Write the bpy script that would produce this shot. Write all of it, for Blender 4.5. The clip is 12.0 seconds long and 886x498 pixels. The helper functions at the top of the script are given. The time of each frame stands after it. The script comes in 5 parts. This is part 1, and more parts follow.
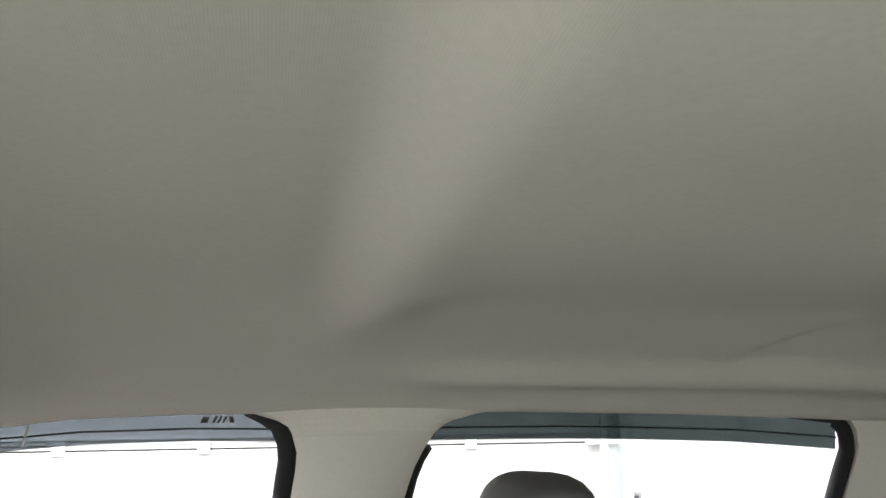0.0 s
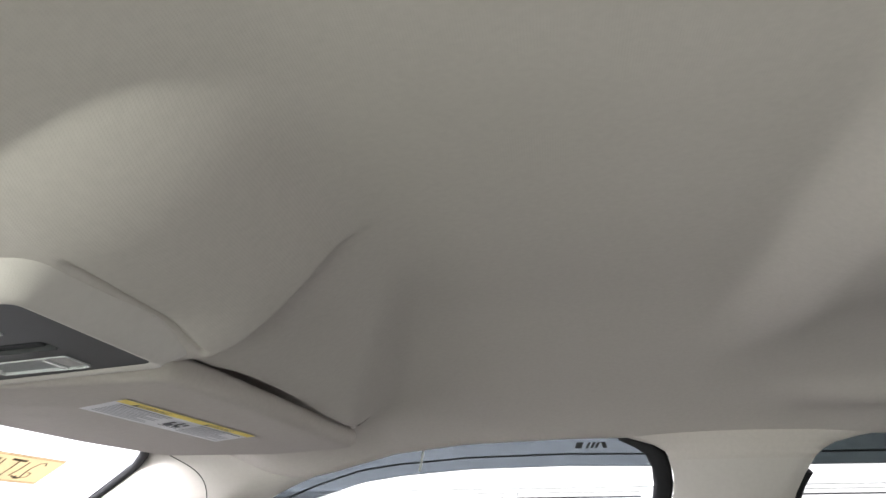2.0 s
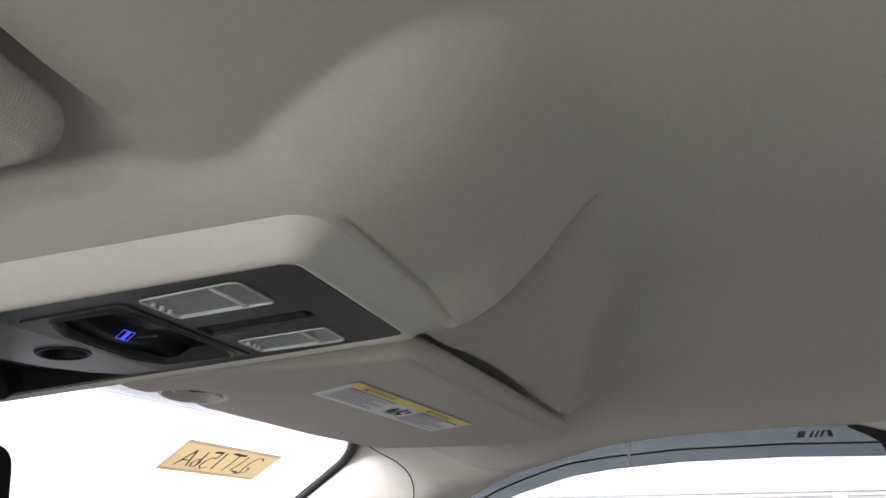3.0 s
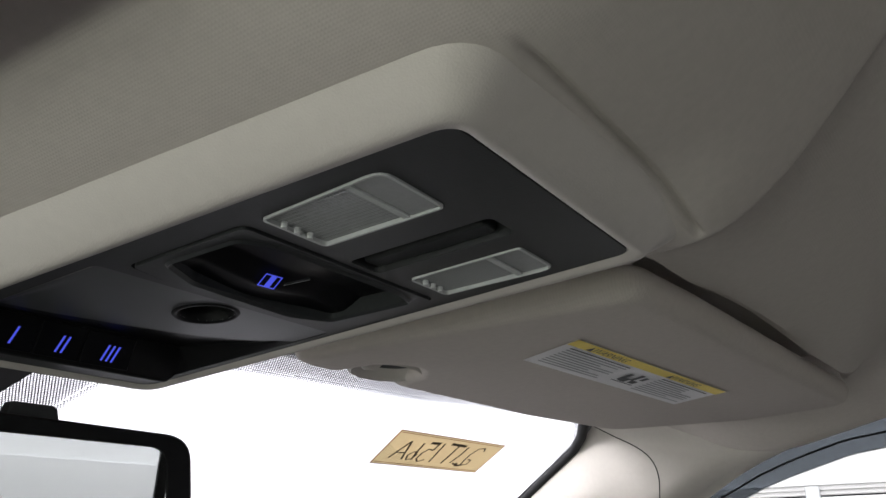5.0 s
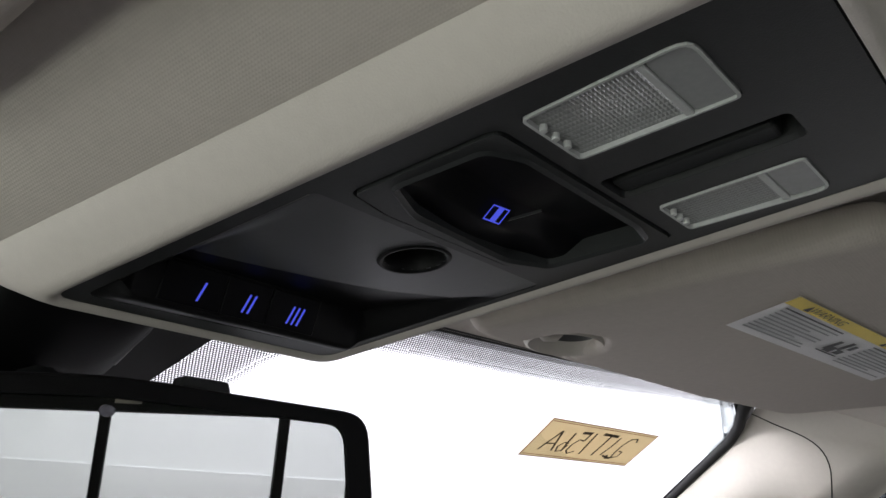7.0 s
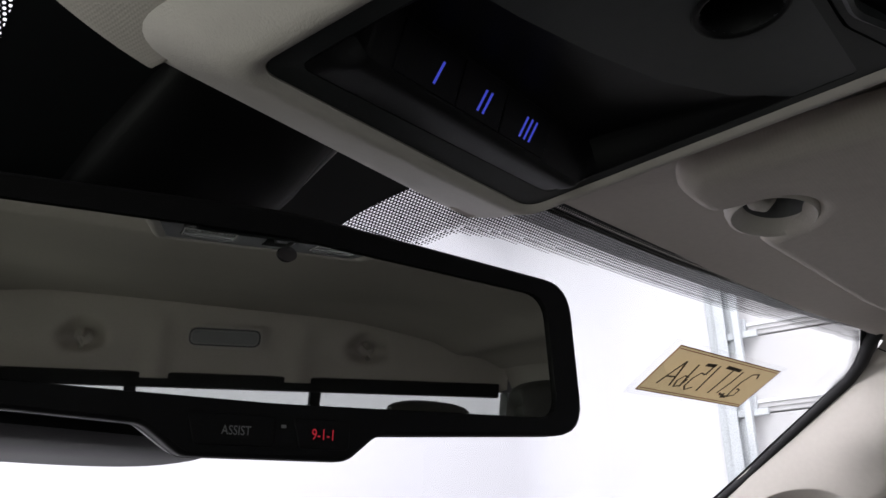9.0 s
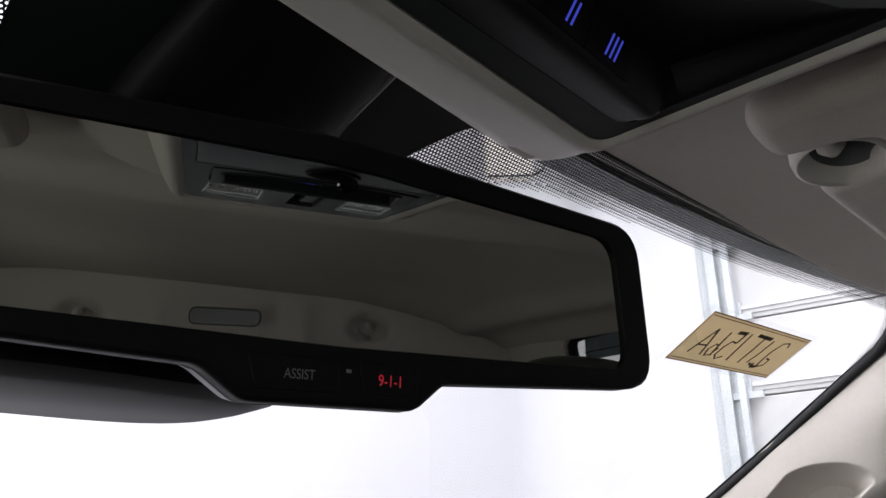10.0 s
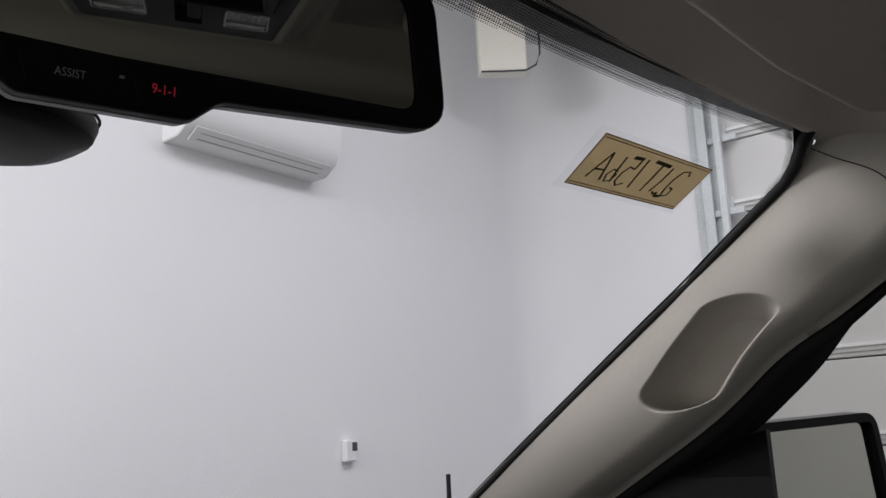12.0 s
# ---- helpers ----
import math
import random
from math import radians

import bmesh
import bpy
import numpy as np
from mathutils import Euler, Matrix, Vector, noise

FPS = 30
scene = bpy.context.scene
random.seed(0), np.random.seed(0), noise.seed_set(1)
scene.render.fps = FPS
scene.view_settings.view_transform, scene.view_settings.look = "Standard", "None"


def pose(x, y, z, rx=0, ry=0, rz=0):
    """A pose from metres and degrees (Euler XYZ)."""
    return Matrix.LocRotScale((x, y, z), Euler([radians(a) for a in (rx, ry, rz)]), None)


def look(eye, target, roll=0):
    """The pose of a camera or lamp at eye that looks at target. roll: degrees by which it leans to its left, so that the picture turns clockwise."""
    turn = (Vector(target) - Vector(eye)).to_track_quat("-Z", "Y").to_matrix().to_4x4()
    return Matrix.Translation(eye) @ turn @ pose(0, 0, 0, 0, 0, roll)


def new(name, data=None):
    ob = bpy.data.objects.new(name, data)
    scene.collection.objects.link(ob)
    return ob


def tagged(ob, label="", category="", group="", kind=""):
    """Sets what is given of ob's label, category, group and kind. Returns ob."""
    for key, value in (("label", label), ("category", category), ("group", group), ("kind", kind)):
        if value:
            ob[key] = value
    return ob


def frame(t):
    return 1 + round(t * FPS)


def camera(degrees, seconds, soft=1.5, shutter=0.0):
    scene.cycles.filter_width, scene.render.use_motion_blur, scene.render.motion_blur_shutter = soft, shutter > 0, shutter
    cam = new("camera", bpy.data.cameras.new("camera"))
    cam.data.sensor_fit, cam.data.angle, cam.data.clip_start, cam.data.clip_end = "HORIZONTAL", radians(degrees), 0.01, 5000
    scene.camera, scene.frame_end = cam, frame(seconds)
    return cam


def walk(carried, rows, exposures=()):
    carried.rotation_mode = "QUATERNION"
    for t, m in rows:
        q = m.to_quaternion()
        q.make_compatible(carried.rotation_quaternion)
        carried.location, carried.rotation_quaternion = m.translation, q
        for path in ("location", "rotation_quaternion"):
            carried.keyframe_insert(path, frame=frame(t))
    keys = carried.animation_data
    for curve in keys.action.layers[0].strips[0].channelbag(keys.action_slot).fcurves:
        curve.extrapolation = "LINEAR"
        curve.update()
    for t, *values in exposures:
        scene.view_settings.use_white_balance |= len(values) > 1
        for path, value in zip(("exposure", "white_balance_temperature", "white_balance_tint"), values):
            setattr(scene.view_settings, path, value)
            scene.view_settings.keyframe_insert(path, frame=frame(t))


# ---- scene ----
cam = camera(53.3, 12.0)
PATH = [
    (0, (-0.337, -0.307, 1.702), (1.564, -0.688, 2.196), -1.4),
    (0.5, (-0.334, -0.289, 1.688), (1.57, -0.602, 2.212), -1.4),
    (1, (-0.338, -0.259, 1.685), (1.578, -0.432, 2.233), -0.9),
    (1.5, (-0.354, -0.232, 1.675), (1.561, -0.21, 2.248), -0.6),
    (2, (-0.368, -0.202, 1.666), (1.521, 0.02, 2.285), -0.6),
    (2.5, (-0.368, -0.171, 1.655), (1.488, 0.218, 2.29), -0.6),
    (3, (-0.35, -0.147, 1.65), (1.461, 0.409, 2.291), -0.3),
    (3.5, (-0.304, -0.118, 1.65), (1.448, 0.601, 2.291), 0.1),
    (5.5, (-0.227, -0.092, 1.651), (1.343, 0.964, 2.299), -1.4),
    (6, (-0.221, -0.069, 1.648), (1.304, 1.045, 2.306), -1.0),
    (6.5, (-0.223, -0.046, 1.646), (1.276, 1.097, 2.314), -1.0),
    (8.5, (-0.219, 0.051, 1.614), (1.28, 1.199, 2.272), -1.6),
    (9, (-0.205, 0.103, 1.606), (1.302, 1.242, 2.264), -1.9),
    (9.5, (-0.197, 0.128, 1.599), (1.318, 1.259, 2.25), -2.0),
    (10, (-0.198, 0.142, 1.599), (1.329, 1.271, 2.226), -2.1),
    (10.5, (-0.196, 0.141, 1.601), (1.334, 1.275, 2.212), -2.2),
    (11, (-0.194, 0.141, 1.607), (1.341, 1.279, 2.198), -2.5),
    (11.5, (-0.186, 0.116, 1.571), (1.352, 1.265, 2.132), -2.0),
    (12, (-0.163, 0.07, 1.524), (1.392, 1.253, 1.952), -2.6),
]
EXPOSURES = [(0, 0.72, 6500, 10), (1, 0.85, 6400, 10), (2, 0.84, 6300, 14), (2.5, 0.62, 6250, 14), (3, 0.25, 6300, 14), (3.5, -0.02, 6400, 14), (5.5, -0.2, 6350, 13.5), (6.5, -0.15, 6350, 13.5), (8.5, -0.88, 6350, 16), (9.5, -0.93, 6300, 15), (11, -0.85, 6350, 15), (11.5, -1.16, 6400, 14), (12, -1.93, 6500, 13)]
walk(cam, [(t, look(eye, target, roll)) for t, eye, target, roll in PATH], EXPOSURES)

# ---- world and lamps: a white workshop bay lit by ceiling panels out of view ----
world = bpy.data.worlds.new("world")
scene.world = world
world.use_nodes = True
world.node_tree.nodes["Background"].inputs[0].default_value = (0.9, 0.95, 1.0, 1)
world.node_tree.nodes["Background"].inputs[1].default_value = 0.02


def area_lamp(x, y, z, sx, sy, watts):
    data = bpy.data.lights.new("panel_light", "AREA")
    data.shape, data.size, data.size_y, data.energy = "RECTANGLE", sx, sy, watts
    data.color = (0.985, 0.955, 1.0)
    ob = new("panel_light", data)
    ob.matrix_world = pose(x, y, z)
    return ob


# both are unseen; the rear one is added to brighten the back wall
area_lamp(0.8, -4.8, 4.10, 5.0, 2.2, 480)
area_lamp(0.9, 0.6, 4.10, 6.4, 1.2, 500)
# added lamps, source unseen, for light from the driver's side: low, level, high front
for y, z, sy, sz, watts, tone in ((0.8, 0.42, 3.6, 0.72, 66, (0.93, 1.0, 0.83)), (-0.2, 1.45, 5.6, 0.9, 82, (0.96, 1.0, 0.90)), (2.28, 3.15, 1.4, 0.75, 285, (1.0, 0.99, 0.98))):
    side_lamp = area_lamp(-2.68, y, z, sy, sz, watts)
    side_lamp.data.color = tone
    side_lamp.matrix_world = pose(-2.68, y, z, 90, 0, 90) @ pose(0, 0, 0, 0, 180, 0)


# ---- materials ----
def material(name, color, rough=0.6, metal=0.0, vary=0.12, scale=40.0, bump=0.0, bump_scale=400.0, spec=0.5, weave=0.0):
    """A surface with colour variation at two scales and fine relief."""
    m = bpy.data.materials.new(name)
    m.use_nodes = True
    nt = m.node_tree
    b = nt.nodes["Principled BSDF"]
    b.inputs["Roughness"].default_value, b.inputs["Metallic"].default_value = rough, metal
    b.inputs["Specular IOR Level"].default_value = spec
    co = nt.nodes.new("ShaderNodeTexCoord")
    big, fine = nt.nodes.new("ShaderNodeTexNoise"), nt.nodes.new("ShaderNodeTexNoise")
    big.inputs["Scale"].default_value, fine.inputs["Scale"].default_value = scale * 0.12, scale * 8
    big.inputs["Detail"].default_value, fine.inputs["Detail"].default_value = 3, 2
    mix = nt.nodes.new("ShaderNodeMath")
    mix.operation = "ADD"
    ramp = nt.nodes.new("ShaderNodeMapRange")
    ramp.inputs["From Min"].default_value, ramp.inputs["From Max"].default_value = 0.6, 1.4
    ramp.inputs["To Min"].default_value, ramp.inputs["To Max"].default_value = 1 - vary, 1 + vary
    tint = nt.nodes.new("ShaderNodeVectorMath")
    tint.operation = "SCALE"
    tint.inputs[0].default_value = color
    for n in (big, fine):
        nt.links.new(co.outputs["Object"], n.inputs["Vector"])
    nt.links.new(big.outputs["Fac"], mix.inputs[0])
    nt.links.new(fine.outputs["Fac"], mix.inputs[1])
    nt.links.new(mix.outputs[0], ramp.inputs["Value"])
    nt.links.new(ramp.outputs[0], tint.inputs["Scale"])
    nt.links.new(tint.outputs[0], b.inputs["Base Color"])
    if bump or weave:
        bp = nt.nodes.new("ShaderNodeBump")
        bp.inputs["Strength"].default_value, bp.inputs["Distance"].default_value = bump or weave, 0.0006
        if weave:  # knitted fabric: crossed fine waves
            w1, w2 = nt.nodes.new("ShaderNodeTexWave"), nt.nodes.new("ShaderNodeTexWave")
            w1.bands_direction, w2.bands_direction = "X", "Y"
            top = nt.nodes.new("ShaderNodeMath")
            top.operation = "MULTIPLY"
            for w in (w1, w2):
                w.inputs["Scale"].default_value = bump_scale
                w.inputs["Distortion"].default_value = 2.0
                nt.links.new(co.outputs["Object"], w.inputs["Vector"])
            nt.links.new(w1.outputs["Fac"], top.inputs[0])
            nt.links.new(w2.outputs["Fac"], top.inputs[1])
            nt.links.new(top.outputs[0], bp.inputs["Height"])
        else:
            n = nt.nodes.new("ShaderNodeTexNoise")
            n.inputs["Scale"].default_value, n.inputs["Detail"].default_value = bump_scale, 3
            nt.links.new(co.outputs["Object"], n.inputs["Vector"])
            nt.links.new(n.outputs["Fac"], bp.inputs["Height"])
        nt.links.new(bp.outputs["Normal"], b.inputs["Normal"])
    return m


def glow(name, color, strength):
    m = bpy.data.materials.new(name)
    m.use_nodes = True
    b = m.node_tree.nodes["Principled BSDF"]
    b.inputs["Base Color"].default_value = (*[c * 0.2 for c in color], 1)
    b.inputs["Emission Color"].default_value = (*color, 1)
    b.inputs["Emission Strength"].default_value = strength
    return m


def pane_glass(name, tint, gloss=0.04, rough=0.0):
    """Thin glass: it lets light straight through and reflects a little more at a slant."""
    m = bpy.data.materials.new(name)
    m.use_nodes = True
    nt = m.node_tree
    nt.nodes.remove(nt.nodes["Principled BSDF"])
    clear, shine = nt.nodes.new("ShaderNodeBsdfTransparent"), nt.nodes.new("ShaderNodeBsdfGlossy")
    clear.inputs["Color"].default_value = (*tint, 1)
    shine.inputs["Roughness"].default_value = rough
    face = nt.nodes.new("ShaderNodeLayerWeight")
    face.inputs["Blend"].default_value = 0.5
    fres = nt.nodes.new("ShaderNodeMath")
    fres.operation = "POWER"
    fres.inputs[1].default_value = 6.0
    nt.links.new(face.outputs["Facing"], fres.inputs[0])
    gain = nt.nodes.new("ShaderNodeMath")
    gain.operation = "MULTIPLY_ADD"
    gain.inputs[1].default_value, gain.inputs[2].default_value = 0.5, gloss
    nt.links.new(fres.outputs[0], gain.inputs[0])
    fres = gain
    mix = nt.nodes.new("ShaderNodeMixShader")
    nt.links.new(fres.outputs[0], mix.inputs[0])
    nt.links.new(clear.outputs[0], mix.inputs[1])
    nt.links.new(shine.outputs[0], mix.inputs[2])
    nt.links.new(mix.outputs[0], nt.nodes["Material Output"].inputs["Surface"])
    return m


def paper(name, color, through_part=0.5):
    """Thin paper or card that lets part of the light through, with faint fibres."""
    m = material(name, color, 0.8, vary=0.06, scale=120, spec=0.2)
    nt = m.node_tree
    b = nt.nodes["Principled BSDF"]
    tr = nt.nodes.new("ShaderNodeBsdfTranslucent")
    tr.inputs["Color"].default_value = (*color, 1)
    mix = nt.nodes.new("ShaderNodeMixShader")
    mix.inputs[0].default_value = through_part
    nt.links.new(b.outputs[0], mix.inputs[1])
    nt.links.new(tr.outputs[0], mix.inputs[2])
    nt.links.new(mix.outputs[0], nt.nodes["Material Output"].inputs["Surface"])
    return m


LINER = material("headliner_cloth", (0.485, 0.447, 0.410), 0.95, vary=0.05, scale=30, bump_scale=260, spec=0.1, weave=0.12)
VISOR_CLOTH = material("visor_cloth", (0.47, 0.43, 0.395), 0.95, vary=0.05, scale=30, bump_scale=190, spec=0.1, weave=0.15)
BEIGE = material("beige_plastic", (0.485, 0.452, 0.418), 0.62, vary=0.04, scale=25, bump=0.25, bump_scale=1400, spec=0.35)
BLACK = material("black_grained_plastic", (0.017, 0.0185, 0.0195), 0.46, vary=0.15, scale=40, bump=0.12, bump_scale=1600, spec=0.30)
# same plastic as the panel; its lighter tone paints in the door's sheen
BIN_SHEEN = material("sheened_bin_plastic", (0.036, 0.038, 0.041), 0.42, vary=0.12, scale=40, bump=0.10, bump_scale=1600, spec=0.5)
SATIN = material("satin_black_plastic", (0.018, 0.019, 0.020), 0.36, vary=0.15, scale=40, bump=0.1, bump_scale=1200)
GLOSSY = material("gloss_black_plastic", (0.004, 0.004, 0.005), 0.34, vary=0.1, scale=40, spec=0.08)
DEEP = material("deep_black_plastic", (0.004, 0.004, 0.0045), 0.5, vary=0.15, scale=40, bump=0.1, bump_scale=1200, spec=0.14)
RUBBER = material("black_rubber_seal", (0.012, 0.012, 0.013), 0.7, vary=0.2, scale=60, bump=0.2, bump_scale=600, spec=0.25)
GREY_TRIM = material("grey_rim_plastic", (0.30, 0.30, 0.30), 0.45, vary=0.06, scale=60)
LENS = material("clear_lens_plastic", (0.46, 0.47, 0.47), 0.18, vary=0.10, scale=90, spec=0.8)
LENS_DIM = material("smoked_lens_plastic", (0.30, 0.305, 0.31), 0.10, vary=0.08, scale=60, spec=1.0)
BLUE = glow("blue_button_light", (0.10, 0.13, 1.0), 0.72)
RED = glow("red_button_light", (1.0, 0.04, 0.07), 0.5)
DIM_PRINT = material("dim_grey_print", (0.19, 0.19, 0.20), 0.6, vary=0.05)
GREY_PRINT = material("grey_print", (0.35, 0.35, 0.36), 0.6, vary=0.05)
RECESS_GREY = material("dark_recess_grey", (0.075, 0.075, 0.08), 0.5, vary=0.05)
FRIT = material("black_ceramic_frit", (0.008, 0.009, 0.010), 0.45, vary=0.1, scale=50)
PAPER_WHITE = paper("white_label_paper", (0.80, 0.79, 0.80), 0.05)
YELLOW = material("yellow_label_print", (0.80, 0.62, 0.12), 0.6, vary=0.05, scale=90)
INK = material("grey_black_ink", (0.06, 0.06, 0.065), 0.7, vary=0.1, scale=90)
INK_SOFT = material("faint_grey_ink", (0.30, 0.30, 0.31), 0.7, vary=0.1, scale=90)
CARD = paper("manila_card", (0.43, 0.335, 0.180), 0.24)
CARD_EDGE = material("red_brown_border_ink", (0.22, 0.07, 0.03), 0.8, vary=0.1, scale=90)
MARKER = material("brown_black_marker_ink", (0.080, 0.060, 0.030), 0.7, vary=0.2, scale=200)
SLEEVE = pane_glass("clear_tape", (0.965, 0.965, 0.975), 0.01, 0.2)
WINDSCREEN_GLASS = pane_glass("windscreen_glass", (0.91, 0.93, 0.935), 0.02)
SIDE_GLASS = pane_glass("side_glass", (0.66, 0.67, 0.65), 0.02)
GUARD_DARK = pane_glass("dark_smoked_acrylic", (0.035, 0.043, 0.045), 0.02, 0.1)
GUARD = pane_glass("smoked_acrylic", (0.10, 0.115, 0.13), 0.02, 0.1)
LEATHER = material("grey_seat_leather", (0.05, 0.05, 0.046), 0.55, vary=0.12, scale=20, bump=0.4, bump_scale=500)
CARPET = material("dark_carpet", (0.045, 0.044, 0.042), 0.95, vary=0.3, scale=60, bump=0.6, bump_scale=700, spec=0.05)
DASH = material("dark_dashboard_skin", (0.035, 0.034, 0.033), 0.6, vary=0.15, scale=30, bump=0.4, bump_scale=700)
METAL = material("brushed_steel", (0.55, 0.56, 0.57), 0.35, 1.0, vary=0.12, scale=40, bump=0.05, bump_scale=300)
GALV = material("galvanised_steel", (0.62, 0.65, 0.66), 0.6, 0.3, vary=0.25, scale=18, bump=0.1, bump_scale=120)
WALL = material("white_wall_paint", (0.80, 0.80, 0.82), 0.8, vary=0.02, scale=6)
WALL_GREEN = material("pale_green_wall_paint", (0.56, 0.65, 0.50), 0.75, vary=0.03, scale=6, bump=0.15, bump_scale=180)
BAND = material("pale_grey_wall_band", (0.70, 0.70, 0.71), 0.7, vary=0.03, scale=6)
CEIL = material("white_ceiling_paint", (0.82, 0.82, 0.82), 0.85, vary=0.02, scale=6)
FLOOR = material("sealed_concrete", (0.06, 0.06, 0.058), 0.4, vary=0.18, scale=5, bump=0.1, bump_scale=60)
DOOR_WHITE = material("white_door_panel", (0.62, 0.615, 0.61), 0.5, vary=0.03, scale=10)
UNIT_WHITE = material("white_unit_plastic", (0.78, 0.78, 0.79), 0.4, vary=0.03, scale=20)
UNIT_GREY = material("pale_grey_flap_plastic", (0.74, 0.74, 0.75), 0.5, vary=0.04, scale=20)
UNIT_BEIGE = material("beige_unit_paint", (0.80, 0.77, 0.70), 0.5, vary=0.04, scale=20)
BODY = material("dark_body_paint", (0.02, 0.021, 0.023), 0.25, 0.0, vary=0.1, scale=30, spec=0.6)
# body colour is assumed; white so that the hood throws light onto the visors
BODY_WHITE = material("white_body_paint", (0.74, 0.74, 0.73), 0.3, 0.0, vary=0.02, scale=30, spec=0.6)
MIRROR = bpy.data.materials.new("dimming_mirror")
MIRROR.use_nodes = True
_b = MIRROR.node_tree.nodes["Principled BSDF"]
_b.inputs["Metallic"].default_value, _b.inputs["Roughness"].default_value = 1.0, 0.012
_b.inputs["Base Color"].default_value = (0.49, 0.495, 0.47, 1)
SENSOR = material("tinted_sensor_window", (0.16, 0.155, 0.17), 0.08, 1.0, vary=0.03)
SIDE_MIRROR = bpy.data.materials.new("side_mirror_glass")
SIDE_MIRROR.use_nodes = True
_b = SIDE_MIRROR.node_tree.nodes["Principled BSDF"]
_b.inputs["Metallic"].default_value, _b.inputs["Roughness"].default_value = 1.0, 0.02
_b.inputs["Base Color"].default_value = (0.52, 0.52, 0.47, 1)


# ---- building helpers ----
def thing(name, at, label, category, group="", kind=""):
    ob = new(name)
    ob.empty_display_size = 0.05
    ob.location = at
    return tagged(ob, label, category, group, kind)


def part(name, bm, mat, parent=None, label="", smooth=None):
    """Links a bmesh in world coordinates as one mesh under its thing or part."""
    bmesh.ops.recalc_face_normals(bm, faces=bm.faces)
    me = bpy.data.meshes.new(name)
    bm.to_mesh(me)
    bm.free()
    me.materials.append(mat)
    ob = new(name, me)
    if smooth is not None:
        for p in me.polygons:
            p.use_smooth = True
        if smooth < 180:
            me.set_sharp_from_angle(angle=radians(smooth))
    if parent is not None:
        ob.parent = parent
        top = parent
        while top.parent:
            top = top.parent
        ob.matrix_parent_inverse = Matrix.Translation(-top.location) if parent is top else Matrix.Identity(4)
    if label:
        ob["label"] = label
    return ob


def box(bm, lo, hi, bevel=0.0, segments=2):
    lo, hi = Vector(lo), Vector(hi)
    m = Matrix.Translation((lo + hi) / 2) @ Matrix.Diagonal((*(hi - lo), 1))
    got = bmesh.ops.create_cube(bm, size=1.0, matrix=m)
    if bevel:
        edges = list({e for v in got["verts"] for e in v.link_edges})
        bmesh.ops.bevel(bm, geom=edges, offset=bevel, segments=segments, affect="EDGES", profile=0.5)
    return bm


def boxed(lo, hi, bevel=0.0, segments=2):
    return box(bmesh.new(), lo, hi, bevel, segments)


def loft(bm, rings, closed=True, cap0=False, cap1=False):
    """Joins rings of equally many points by quads."""
    vs = [[bm.verts.new(p) for p in r] for r in rings]
    n = len(rings[0])
    for a, b in zip(vs, vs[1:]):
        for i in range(n if closed else n - 1):
            j = (i + 1) % n
            bm.faces.new((a[i], a[j], b[j], b[i]))
    if cap0:
        bm.faces.new(vs[0])
    if cap1:
        bm.faces.new(vs[-1])
    return bm


def round_poly(pts, r, n=6):
    """A 2D polygon with its corners rounded; r is one radius or one for each corner."""
    out = []
    k = len(pts)
    for i in range(k):
        p0, p, p1 = Vector(pts[i - 1]), Vector(pts[i]), Vector(pts[(i + 1) % k])
        rr = r[i] if isinstance(r, (list, tuple)) else r
        a, b = (p0 - p).normalized(), (p1 - p).normalized()
        half = max(0.05, math.acos(max(-1, min(1, a.dot(b)))) / 2)
        d = min(rr / math.tan(half), (p0 - p).length * 0.49, (p1 - p).length * 0.49)
        s, e = p + a * d, p + b * d
        for j in range(n + 1):
            t = j / n
            out.append(tuple((1 - t) ** 2 * s + 2 * t * (1 - t) * p + t * t * e))
    return out


def inset(pts, d):
    """A 2D outline moved inwards by d (outwards if negative)."""
    k = len(pts)
    area = sum(pts[i - 1][0] * pts[i][1] - pts[i][0] * pts[i - 1][1] for i in range(k))
    s = 1 if area > 0 else -1
    out = []
    for i in range(k):
        a, b = Vector(pts[i - 1]), Vector(pts[(i + 1) % k])
        t = b - a
        if t.length < 1e-9:
            out.append(tuple(pts[i]))
            continue
        t.normalize()
        out.append((pts[i][0] - s * d * t.y, pts[i][1] + s * d * t.x))
    return out


def rect(x0, y0, x1, y1):
    return [(x0, y0), (x1, y0), (x1, y1), (x0, y1)]


def plate(outline, holes, place, low, high):
    """A flat plate with holes between the heights low and high; place maps (x, y, h) to the world."""
    bm = bmesh.new()
    loops = []
    for pts in [outline] + holes:
        vs = [bm.verts.new(place(x, y, low)) for x, y in pts]
        loops.append([bm.edges.new((vs[i - 1], vs[i])) for i in range(len(vs))])
    bmesh.ops.triangle_fill(bm, edges=[e for l in loops for e in l], use_beauty=True)
    for pts in [outline] + holes:
        loft(bm, [[place(x, y, low) for x, y in pts], [place(x, y, high) for x, y in pts]])
    bmesh.ops.remove_doubles(bm, verts=bm.verts, dist=1e-6)
    return bm


def slab(outline, place, low, high, edge=0.0, steps=3):
    """A closed slab with edges rounded by edge; low and high are its faces' heights."""
    bm = bmesh.new()
    if not edge:
        return loft(bm, [[place(x, y, low) for x, y in outline], [place(x, y, high) for x, y in outline]], True, True, True)
    turn = [math.pi / 2 * j / steps for j in range(steps + 1)]
    rings = [[place(x, y, low + edge * (1 - math.cos(a))) for x, y in inset(outline, edge * (1 - math.sin(a)))] for a in turn]
    rings += [[place(x, y, high - edge * (1 - math.cos(a))) for x, y in inset(outline, edge * (1 - math.sin(a)))] for a in turn[::-1]]
    return loft(bm, rings, True, True, True)


